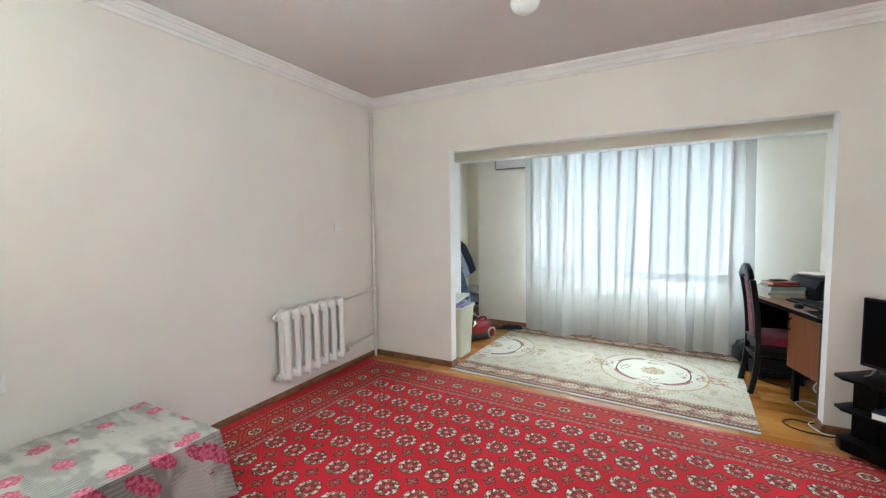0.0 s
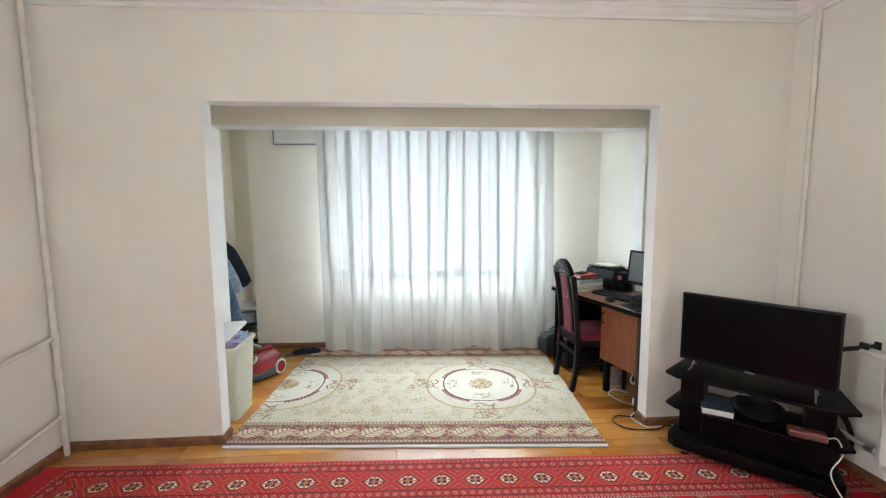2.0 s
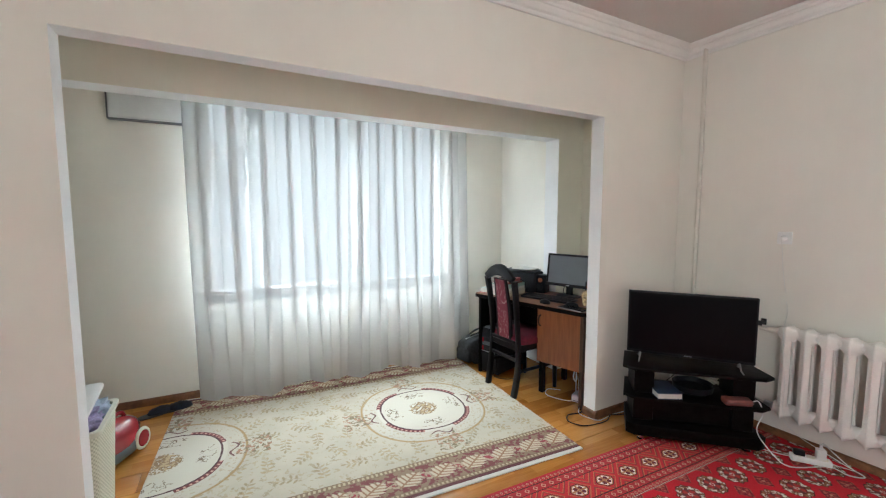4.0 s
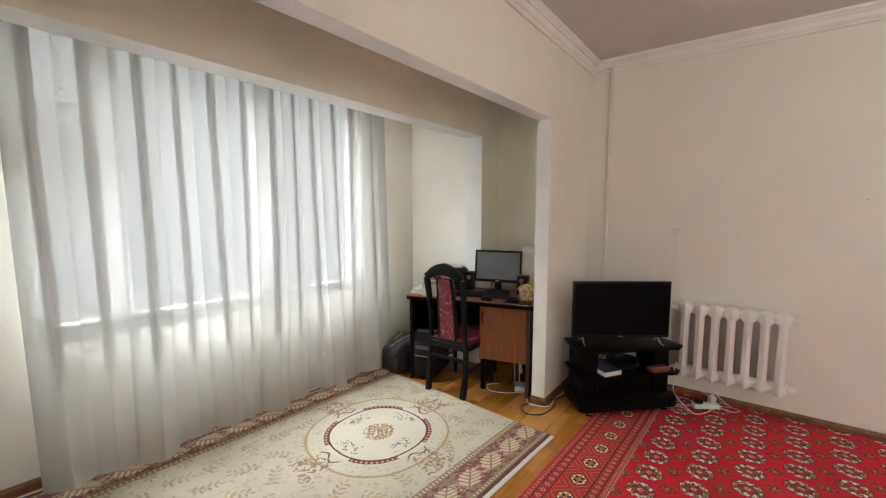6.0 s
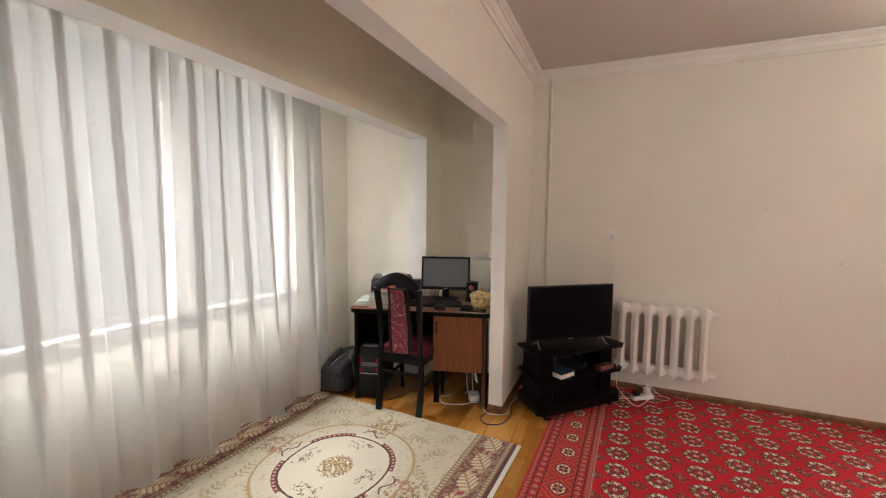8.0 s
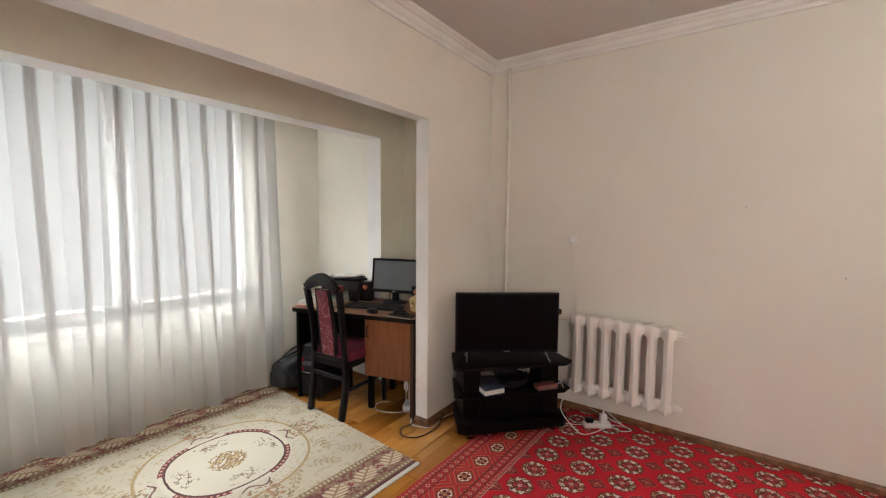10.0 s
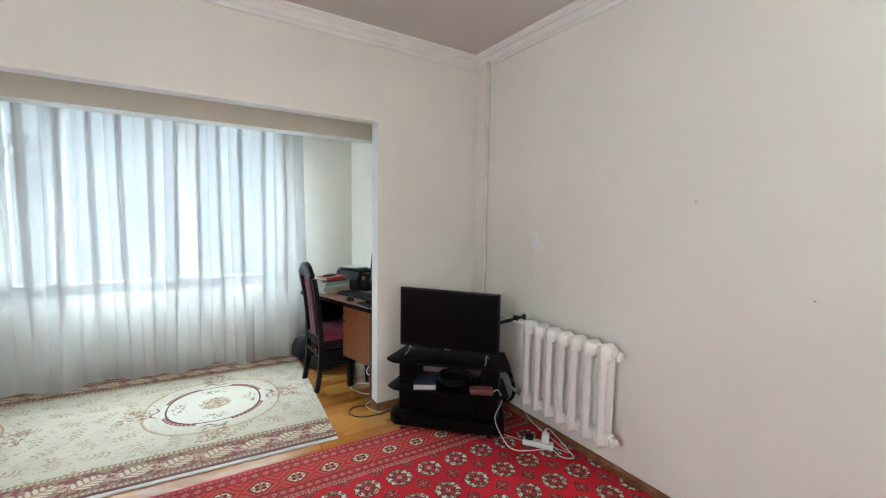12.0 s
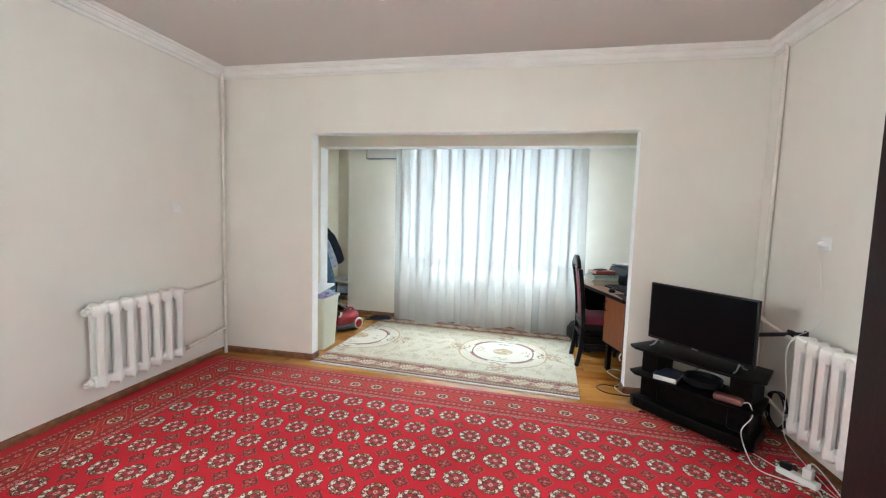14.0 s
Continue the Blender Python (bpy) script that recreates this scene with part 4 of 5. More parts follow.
def television():
    t = thing("television", "black flat-screen television switched off on its stand", "television", pose(1.206, 3.107, 0.493, 0, 0, -52.5))
    w, h, z0 = 0.363, 0.424, 0.046
    part("casing", one_box(-w, w, 0.0, 0.026, z0, z0 + h, bevel=0.004, seg=2), BLACK, t)
    part("screen", one_box(-w + 0.011, w - 0.011, -0.0015, 0.004, z0 + 0.020, z0 + h - 0.011), SCREEN, t, "glossy dark screen")
    bm = bm_new()
    prism(bm, [(-0.30, z0 + 0.02), (0.30, z0 + 0.02), (0.27, z0 + 0.28), (-0.27, z0 + 0.28)], 0.024, 0.062, "y", bevel=0.008)
    part("back_cover", bm, BLACKM, t)
    part("badge", one_box(-0.022, 0.022, -0.0025, 0.0, z0 + 0.006, z0 + 0.012), STEEL, t, "small grey maker's plate")
    for sx in (-1, 1):
        bm = bm_new()
        tube(bm, [(sx * 0.28, 0.013, z0 + 0.01), (sx * 0.285, -0.03, 0.012), (sx * 0.29, -0.070, 0.005)], [0.007, 0.005, 0.004], 8)
        tube(bm, [(sx * 0.28, 0.013, z0 + 0.01), (sx * 0.285, 0.05, 0.012), (sx * 0.29, 0.08, 0.005)], [0.007, 0.005, 0.004], 8)
        part("foot", bm, STEEL, t, "grey splayed foot")


television()


def on_stand(x, y, z, rz=0):
    return SM @ pose(x, y, z, 0, 0, rz)


part_book = thing("book", "thick white-edged book with a dark blue cover lying on the shelf", "book", on_stand(-0.165, 0.115, 0.301, 12))
bm = bm_new()
box(bm, -0.074, 0.074, -0.098, 0.098, 0.003, 0.036, 0.002)
part("page_block", bm, PAPER, part_book)
bm = bm_new()
box(bm, -0.078, 0.078, -0.102, 0.102, 0.036, 0.040, 0.001)
box(bm, -0.078, 0.078, -0.102, 0.102, 0.0, 0.003, 0.001)
part("cover", bm, surface("book_blue", (0.03, 0.05, 0.10), 0.45), part_book)
bm = bm_new()
lathe(bm, [(0, 0), (0.085, 0), (0.115, 0.022), (0.12, 0.06), (0.112, 0.062), (0.106, 0.03), (0, 0.012)], 28)
whole("bowl", bm, BLACK, "round black plastic bowl on the middle shelf", "bowl", on_stand(0.03, 0.19, 0.301))
rt = thing("power_bank", "reddish brown power bank on the shelf with a white cable", "power bank", on_stand(0.235, 0.055, 0.301, 8))
part("body", one_box(-0.078, 0.078, -0.036, 0.036, 0.0, 0.040, bevel=0.012, seg=3), surface("red_brown_leather", (0.20, 0.065, 0.055), 0.5, vary=0.12, scale=30), rt)
part("seam", one_box(-0.0785, 0.0785, -0.0365, 0.0365, 0.019, 0.021), GREYP, rt)
part("port", one_box(0.075, 0.080, -0.010, 0.010, 0.012, 0.018), BLACKM, rt)


def power_strip():
    m = pose(1.562, 2.57, 0.012, 0, 0, -54)
    s = thing("power_strip", "white power strip with two chargers on the red carpet", "power strip", m)
    part("body", one_box(-0.095, 0.095, -0.027, 0.027, 0, 0.034, bevel=0.007, seg=2), PVC, s)
    for x in (-0.06, 0.0, 0.06):
        bm = bm_new()
        lathe(bm, [(0, 0.0345), (0.019, 0.0345), (0.021, 0.036), (0.023, 0.0345)], 18, pose(x, 0, 0))
        part("outlet", bm, CREAMP, s)
    c = thing("charger", "white wall charger plugged into the power strip", "charger", m @ pose(0.045, 0, 0.036))
    part("body", one_box(-0.022, 0.022, -0.02, 0.02, 0, 0.058, bevel=0.005, seg=2), PVC, c)
    part("lead_plug", one_box(-0.007, 0.007, -0.005, 0.005, 0.056, 0.082, bevel=0.002), PVC, c)
    c = thing("charger", "black charger plugged into the power strip", "charger", m @ pose(-0.055, 0, 0.036))
    part("body", one_box(-0.026, 0.026, -0.019, 0.019, 0, 0.030, bevel=0.004, seg=2), BLACK, c)


power_strip()


def cable(label, pts, r, mat, steps=8):
    bm = bm_new()
    tube(bm, smooth_line(pts, steps), r, 8)
    return whole("cable", bm, mat, label, "cable", smooth=60)


e = SM @ Vector((0.31, 0.055, 0.322))
cable("white charging cable hanging from the shelf to the power strip", [e, e + Vector((0.025, -0.03, 0.012)), e + Vector((0.035, -0.05, -0.06)), (1.360, 2.760, 0.16), (1.365, 2.660, 0.05), (1.400, 2.610, 0.016), (1.470, 2.560, 0.015), (1.545, 2.525, 0.016), (1.605, 2.485, 0.016), (1.595, 2.410, 0.015), (1.650, 2.360, 0.015), (1.685, 2.430, 0.02), (1.640, 2.510, 0.1), (1.605, 2.530, 0.135), (1.589, 2.534, 0.128)], 0.0032, CABLEW)
cable("white socket lead running down past the radiator", [(XR - 0.05, 2.842, 1.318), (XR - 0.035, 2.842, 1.27), (XR - 0.012, 2.835, 1.10), (XR - 0.012, 2.80, 0.86), (1.555, 2.740, 0.74), (1.550, 2.715, 0.45), (1.555, 2.690, 0.19), (1.630, 2.480, 0.06), (1.670, 2.410, 0.02), (1.630, 2.440, 0.03), (1.615, 2.495, 0.03)], 0.0019, CABLEW)
cable("thin white lead lying behind the power strip", [(1.300, 2.980, 0.012), (1.400, 2.900, 0.016), (1.500, 2.690, 0.018), (1.508, 2.645, 0.03)], 0.0025, CABLEW)
cable("black television lead hanging behind the shelf", [(1.30, 3.13, 0.60), (1.33, 3.17, 0.50), (1.34, 3.20, 0.44), (1.28, 3.24, 0.36), (1.24, 3.26, 0.325)], 0.003, BLACK)
bm = bm_new()
tube(bm, smooth_line([(1.72 + 0.012 * math.cos(a * 1.3), 3.08 + 0.10 * math.cos(a), 0.19 + 0.125 * math.sin(a) + 0.006 * math.sin(3.1 * a)) for a in [i * 0.42 for i in range(46)]], 2), 0.006, 6)
whole("cable_coil", bm, BLACK, "black cable coil leaning on the wall behind the stand", "cable")
# wall mount arm folded behind the television
wm = thing("wall_bracket", "black swivel bracket fixed to the wall behind the television", "bracket", pose(0, 0, 0))
bm = bm_new()
tube(bm, [(1.43, 3.02, 0.695), (1.585, 2.945, 0.735), (1.66, 2.915, 0.752)], 0.013, 8)
part("arm", bm, BLACKM, wm)
bm = bm_new()
tube(bm, [(1.655, 2.917, 0.735), (1.662, 2.914, 0.775)], 0.020, 10)
tube(bm, [(1.66, 2.915, 0.755), (XR, 2.925, 0.755)], 0.011, 8)
part("joint", bm, BLACKM, wm)
part("plate", one_box(XR - 0.012, XR, 2.91, 2.94, 0.735, 0.775, bevel=0.002), BLACKM, wm)

# ---- desk and what stands on it ----
DM = pose(0.866, 3.656, 0, 0, 0, 105.4)      # x along the front edge, y towards the room
DH = 0.755


def desk():
    d = thing("desk", "brown wooden writing desk with dark edges and one cupboard", "desk", DM)
    L, D = 1.10, 0.585
    def top(k):
        pts = []
        r = 0.05 - k
        for i in range(7):
            a = radians(180 - 15 * i)
            pts.append((0.05 + r * math.cos(a), -0.05 + r * math.sin(a)))
        for i in range(7):
            a = radians(90 - 15 * i)
            pts.append((L - 0.05 + r * math.cos(a), -0.05 + r * math.sin(a)))
        return pts + [(L - k, -D + k), (k, -D + k)]
    bm = bm_new()
    prism(bm, top(0), DH - 0.034, DH - 0.003, "z", bevel=0.003)
    part("edge_board", bm, WENGE, d, "dark rounded edge")
    bm = bm_new()
    prism(bm, top(0.004), DH - 0.003, DH, "z")
    part("tabletop", bm, DESKTOP, d)
    z1 = DH - 0.034
    part("side_panel", one_box(0.03, 0.056, -D + 0.03, -0.03, 0, z1, bevel=0.002), desk_wood("desk_side_wood", (0.035, 0.014, 0.008), (0.065, 0.026, 0.014)), d, "dark brown side panel")
    part("side_panel", one_box(L - 0.05, L - 0.024, -D + 0.03, -0.05, 0, z1, bevel=0.002), WENGE, d)
    part("back_panel", one_box(0.056, L - 0.05, -D + 0.06, -D + 0.076, 0.28, z1), WENGE, d)
    part("cupboard", one_box(0.056, 0.44, -D + 0.076, -0.062, 0.272, z1 - 0.002, bevel=0.002), WENGE, d)
    door = part("door", one_box(0.060, 0.437, -0.062, -0.044, 0.276, z1 - 0.006, bevel=0.002), DESKDOOR, d, "plain brown cupboard door")
    bm = bm_new()
    tube(bm, smooth_line([(0.405, -0.045, 0.575), (0.408, -0.026, 0.588), (0.410, -0.022, 0.62), (0.408, -0.026, 0.652), (0.405, -0.045, 0.665)], 4), 0.005, 8)
    part("handle", bm, BLACKM, door, "black bow handle")
    for y in (-0.10, -D + 0.12):
        part("leg", one_box(0.395, 0.437, y - 0.02, y + 0.02, 0, 0.272, bevel=0.003), WENGE, d)


desk()


def on_desk(x, y, rz=0, z=0.0):
    return DM @ pose(x, y, DH + z, 0, 0, rz)


def monitor():
    m = thing("monitor", "black computer monitor on the desk, reflection put into its grey screen", "monitor", on_desk(0.40, -0.46, 2))
    tilt = pose(0, 0, 0, 7, 0, 0)
    w, z0, z1 = 0.212, 0.085, 0.372
    bm = bm_new()
    for a, b, c, e in ((-w, w, z1 - 0.018, z1), (-w, w, z0, z0 + 0.026), (-w, -w + 0.017, z0 + 0.026, z1 - 0.018), (w - 0.017, w, z0 + 0.026, z1 - 0.018)):
        box(bm, a, b, -0.012, 0.016, c, e, 0.003, 1, tilt)
    part("bezel", bm, BLACK, m)
    part("screen", one_box(-w + 0.015, w - 0.015, 0.004, 0.011, z0 + 0.024, z1 - 0.016, m=tilt), MONITOR, m, "dark screen with the reflection in its grey")
    bm = bm_new()
    box(bm, -w + 0.01, w - 0.01, -0.028, -0.010, z0 + 0.01, z1 - 0.01, 0.008, 2, tilt)
    part("back_cover", bm, BLACKM, m)
    part("badge", one_box(-0.014, 0.014, 0.0155, 0.0175, z0 + 0.008, z0 + 0.016, m=tilt), STEEL, m, "small light maker's plate")
    bm = bm_new()
    prism(bm, [(-0.030, 0.01), (0.030, 0.01), (0.026, 0.15), (-0.026, 0.15)], -0.045, -0.022, "y", bevel=0.004)
    part("stand_neck", bm, BLACK, m)
    bm = bm_new()
    lathe(bm, [(0, 0), (0.11, 0), (0.11, 0.008), (0.09, 0.014), (0, 0.016)], 28, Matrix.Diagonal((1, 0.72, 1, 1)) @ pose(0, -0.02, 0))
    part("stand_foot", bm, BLACK, m)


monitor()


def keyboard():
    k = thing("keyboard", "black computer keyboard lying on the desk", "keyboard", on_desk(0.46, -0.245, 3))
    part("body", one_box(-0.225, 0.225, -0.085, 0.085, 0, 0.020, bevel=0.006, seg=2), BLACK, k)
    for r in range(5):
        bm = bm_new()
        for c in range(20):
            x = -0.208 + c * 0.0212
            box(bm, x, x + 0.0172, -0.062 + r * 0.026, -0.040 + r * 0.026, 0.019, 0.0255, 0.0015)
        part("key_row", bm, BLACKM, k)


keyboard()


def mouse(x, y, rz):
    m = thing("computer_mouse", "black computer mouse on the desk", "computer mouse", on_desk(x, y, rz), "mice on the desk")
    bm = bm_new()
    blob(bm, 0, 0, 0.004, 0.052, 0.031, 0.030, 20, power=0.85)
    for v in bm.verts:
        v.co.z = max(v.co.z, 0.0)
    part("body", bm, BLACK, m)
    bm = bm_new()
    tube(bm, [(0.024, -0.004, 0.029), (0.024, 0.004, 0.029)], 0.006, 10)
    part("wheel", bm, GREYP, m)


mouse(0.395, -0.085, 160)
mouse(0.185, -0.135, 20)
tb = thing("tablet", "thin black tablet with a glossy screen at the desk edge", "tablet", on_desk(0.135, -0.075, -8))
part("body", one_box(-0.105, 0.105, -0.062, 0.062, 0.0, 0.010, bevel=0.003), BLACK, tb)
part("screen", one_box(-0.095, 0.095, -0.054, 0.054, 0.0095, 0.0108), SCREEN, tb)
part("rim", one_box(-0.108, 0.108, 0.0625, 0.0645, 0.001, 0.007), STEEL, tb)


def speaker(x, y, rz):
    s = thing("computer_speaker", "small black desktop loudspeaker with an orange cone", "loudspeaker", on_desk(x, y, rz), "desktop speakers")
    bm = bm_new()
    prism(bm, [(-0.055, 0), (0.055, 0), (0.04, 0.165), (-0.055, 0.165)], -0.045, 0.045, "x", bevel=0.006)
    part("cabinet", bm, BLACK, s)
    for z, r in ((0.060, 0.030), (0.122, 0.020)):
        bm = bm_new()
        lathe(bm, [(0, 0.004), (r * 0.3, 0.008), (r * 0.9, 0.001), (r, 0.004), (r * 1.1, 0.0)], 20, pose(0, 0.0535, z, -90, 0, 0))
        part("cone", bm, surface("orange_cone", (0.45, 0.13, 0.05), 0.4) if z > 0.1 else BLACKM, s)


speaker(0.665, -0.475, 8)
speaker(0.165, -0.44, -4)


def wicker():
    w = thing("wicker_basket", "small round straw basket with a domed lid on the desk", "basket", on_desk(0.085, -0.285))
    def coil(name, rows):
        bm = bm_new()
        for r, z in rows:
            pts = [(r * math.cos(a * 0.2618) * (1 + 0.015 * math.sin(a * 2.1)), r * math.sin(a * 0.2618), z + 0.002 * math.sin(a * 1.7)) for a in range(25)]
            tube(bm, pts, 0.0085, 6)
        lathe(bm, [(max(r - 0.002, 0.004), z) for r, z in rows], 24)
        return part(name, bm, STRAW, w, smooth=50)
    coil("body", [(0.068, 0.009), (0.071, 0.022), (0.073, 0.036), (0.074, 0.050), (0.074, 0.064)])
    coil("lid", [(0.082, 0.075), (0.079, 0.088), (0.066, 0.099), (0.048, 0.107), (0.030, 0.113), (0.013, 0.119)])
    bm = bm_new()
    blob(bm, 0, 0, 0.132, 0.013, 0.013, 0.014, 12, 0.1)
    part("knob", bm, STRAW, w)


wicker()


def desk_lamp():
    l = thing("desk_lamp", "white desk lamp with a bent neck and a drum head", "lamp", on_desk(0.045, -0.50))
    bm = bm_new()
    lathe(bm, [(0, 0), (0.050, 0), (0.050, 0.012), (0.040, 0.022), (0, 0.024)], 24)
    part("foot", bm, PVC, l)
    bm = bm_new()
    tube(bm, smooth_line([(0, 0, 0.02), (-0.05, 0.0, 0.14), (-0.075, 0.0, 0.25), (-0.065, 0.005, 0.325), (-0.03, 0.012, 0.360), (0.015, 0.02, 0.368)], 6), 0.009, 10)
    part("neck", bm, STEEL, l, "grey bent neck")
    bm = bm_new()
    lathe(bm, [(0, -0.075), (0.024, -0.075), (0.031, -0.066), (0.033, 0.03), (0.033, 0.070), (0.028, 0.076), (0.026, 0.066), (0, 0.062)], 24, pose(0.062, 0.02, 0.384, 0, 86, 8))
    part("head", bm, PVC, l, "white drum-shaped head")


desk_lamp()


def book(x, y, z, w, l, h, rz, col, label):
    b = thing("book", label, "book", on_desk(x, y, rz, z), "books on the desk")
    part("page_block", one_box(-w / 2 + 0.003, w / 2 - 0.004, -l / 2 + 0.004, l / 2 - 0.004, 0.0025, h - 0.0025), PAPER, b)
    bm = bm_new()
    box(bm, -w / 2, w / 2, -l / 2, l / 2, 0, 0.0025)
    box(bm, -w / 2, w / 2, -l / 2, l / 2, h - 0.0025, h)
    box(bm, -w / 2, -w / 2 + 0.0025, -l / 2, l / 2, 0.0025, h - 0.0025)
    part("cover", bm, surface("cover_" + label.split()[0], col, 0.4, vary=0.06), b)


z = 0.0
for w, l, h, rz, col, label in (
        (0.215, 0.275, 0.026, 4, (0.62, 0.55, 0.40), "beige hardback book in a stack on the desk"),
        (0.205, 0.270, 0.024, -2, (0.55, 0.52, 0.42), "sand coloured hardback book in a stack on the desk"),
        (0.205, 0.265, 0.020, 2, (0.66, 0.66, 0.60), "pale hardback book in a stack on the desk"),
        (0.210, 0.270, 0.028, 5, (0.34, 0.50, 0.44), "mint green hardback book in a stack on the desk"),
        (0.160, 0.235, 0.014, -6, (0.16, 0.05, 0.03), "brown paperback book in a stack on the desk"),
        (0.150, 0.225, 0.026, 8, (0.40, 0.06, 0.05), "red paperback book in a stack on the desk")):
    book(0.865, -0.20, z, w, l, h, rz, col, label)
    z += h + 0.0006
bm = bm_new()
box(bm, -0.035, 0.035, -0.06, 0.06, 0, 0.014, 0.004, 2)
whole("phone", bm, BLACK, "black phone case lying on top of the books", "phone", on_desk(0.875, -0.19, 25, z))
z = 0.0
for w, l, h, rz, col, label in (
        (0.21, 0.28, 0.008, 10, (0.45, 0.03, 0.04), "red folder lying at the desk corner"),
        (0.20, 0.27, 0.020, 4, (0.70, 0.70, 0.66), "white notebook on the red folder"),
        (0.19, 0.26, 0.016, 14, (0.55, 0.62, 0.62), "grey patterned notebook on the white one")):
    book(1.015, -0.20, z, w * 0.62, l, h, rz * 0.3, col, label)
    z += h + 0.0006


def printer():
    p = thing("printer", "black printer with sheets of paper lying on top", "printer", on_desk(0.875, -0.455, 4))
    bm = bm_new()
    prism(bm, [(-0.10, 0), (0.095, 0), (0.095, 0.10), (0.06, 0.175), (-0.10, 0.185)], -0.17, 0.17, "x", bevel=0.012)
    part("body", bm, BLACKM, p)
    part("tray", one_box(-0.12, 0.12, 0.090, 0.102, 0.02, 0.05, bevel=0.003), BLACK, p)
    bm = bm_new()
    box(bm, -0.16, 0.16, -0.09, 0.05, 0.187, 0.197, 0.004, 1, pose(0, 0, 0, -3, 0, 0))
    part("lid", bm, GREYP, p)
    bm = bm_new()
    for k in range(4):
        box(bm, -0.105, 0.105, -0.075, 0.072, 0.2065 + 0.003 * k, 0.209 + 0.003 * k, 0, 1, pose(-0.03, 0.0, 0, 0, 0, 5 - 4 * k))
    whole("paper_stack", bm, PAPER, "loose white sheets of paper on the printer", "paper", on_desk(0.875, -0.455, 4), smooth=0)


printer()

# ---- under the desk ----


def computer():
    c = thing("computer_tower", "black computer tower with red trim standing under the desk", "computer", DM @ pose(0.955, -0.065, 0))
    part("case", one_box(-0.088, 0.088, -0.41, -0.012, 0.012, 0.43, bevel=0.004), BLACKM, c)
    bm = bm_new()
    prism(bm, [(-0.012, 0.012), (0.004, 0.02), (0.012, 0.20), (0.006, 0.36), (-0.012, 0.43)], -0.086, 0.086, "x", bevel=0.003)
    part("front_panel", bm, BLACK, c)
    for zz in (0.235, 0.275, 0.315):
        part("drive_bay", one_box(-0.072, 0.072, 0.004, 0.0145, zz, zz + 0.032, bevel=0.002), GREYP if zz == 0.275 else BLACKM, c)
    for sx in (-1, 1):
        for zz in (0.222, 0.300):
            bm = bm_new()
            box(bm, sx * 0.066 - 0.009, sx * 0.066 + 0.009, 0.010, 0.0165, zz, zz + 0.040, 0.002)
            part("trim", bm, REDP, c, "red plastic trim")
    part("strip", one_box(-0.075, 0.075, 0.0125, 0.015, 0.213, 0.218), STEEL, c)
    part("handle", one_box(-0.06, 0.06, -0.06, 0.0, 0.43, 0.446, bevel=0.005), GREYP, c)
    for sx in (-1, 1):
        for yy in (-0.37, -0.05):
            part("foot", one_box(sx * 0.06 - 0.012, sx * 0.06 + 0.012, yy - 0.012, yy + 0.012, 0, 0.012), RUBBER, c)


computer()


def gym_bag():
    b = thing("travel_bag", "black nylon travel bag with carry straps on the floor", "bag", pose(0.855, 4.965, 0, 0, 0, 12) @ Matrix.Diagonal((1.18, 1.05, 1, 1)))
    bm = bm_new()
    blob(bm, 0, 0, 0.130, 0.235, 0.135, 0.130, 36, 0.16, 3.0, 0.62)
    for v in bm.verts:
        v.co.z = max(v.co.z, 0.002)
    part("body", bm, BAGCLOTH, b, smooth=80)
    bm = bm_new()
    box(bm, -0.245, -0.19, -0.09, 0.09, 0.04, 0.17, 0.020, 2)
    part("pocket", bm, BAGCLOTH, b)
    for sy in (-1, 1):
        bm = bm_new()
        tube(bm, smooth_line([(-0.12, sy * 0.125, 0.12), (-0.11, sy * 0.115, 0.21), (-0.07, sy * 0.075, 0.272), (0.0, sy * 0.06, 0.300), (0.08, sy * 0.08, 0.275), (0.12, sy * 0.115, 0.20), (0.13, sy * 0.125, 0.12)], 5), 0.011, 8, 0.4)
        part("strap", bm, GREYP, b)
    bm = bm_new()
    tube(bm, smooth_line([(-0.19, 0.02, 0.245), (-0.06, 0.01, 0.262), (0.06, 0.0, 0.262), (0.19, 0.0, 0.245)], 5), 0.005, 6)
    part("zip", bm, STEEL, b)


gym_bag()
ad = thing("adapter", "white power adapter box on the floor under the desk", "adapter", pose(0.995, 3.815, 0, 0, 0, 25))
part("body", one_box(-0.055, 0.055, -0.045, 0.045, 0.0, 0.06, bevel=0.014, seg=3), PVC, ad)
part("band", one_box(-0.056, 0.056, -0.046, 0.046, 0.014, 0.018, bevel=0.001), GREYP, ad)
cable("black cable looped on the laminate beside the desk leg", [(0.90, 3.69, 0.006), (0.84, 3.66, 0.006), (0.74, 3.68, 0.005), (0.675, 3.61, 0.005), (0.72, 3.52, 0.005), (0.83, 3.49, 0.005), (0.93, 3.49, 0.006), (1.00, 3.52, 0.012), (1.06, 3.50, 0.010), (1.16, 3.48, 0.006)], 0.0038, BLACK)
cable("white cable running along the wall end to the stand", [(0.94, 3.74, 0.02), (0.83, 3.66, 0.006), (0.845, 3.56, 0.006), (0.88, 3.515, 0.006), (0.96, 3.520, 0.006), (1.06, 3.525, 0.008), (1.20, 3.50, 0.010)], 0.003, CABLEW)
cable("white cable hanging from the adapter under the desk", [(0.96, 3.80, 0.05), (0.92, 3.83, 0.01), (0.86, 3.92, 0.006), (0.84, 4.02, 0.006), (0.92, 4.08, 0.008), (1.00, 4.02, 0.006)], 0.003, CABLEW)
cable("white cable loop hanging below the cupboard", [(0.90, 3.78, 0.268), (0.875, 3.765, 0.235), (0.885, 3.755, 0.205), (0.91, 3.765, 0.215), (0.925, 3.785, 0.268)], 0.005, CABLEW)
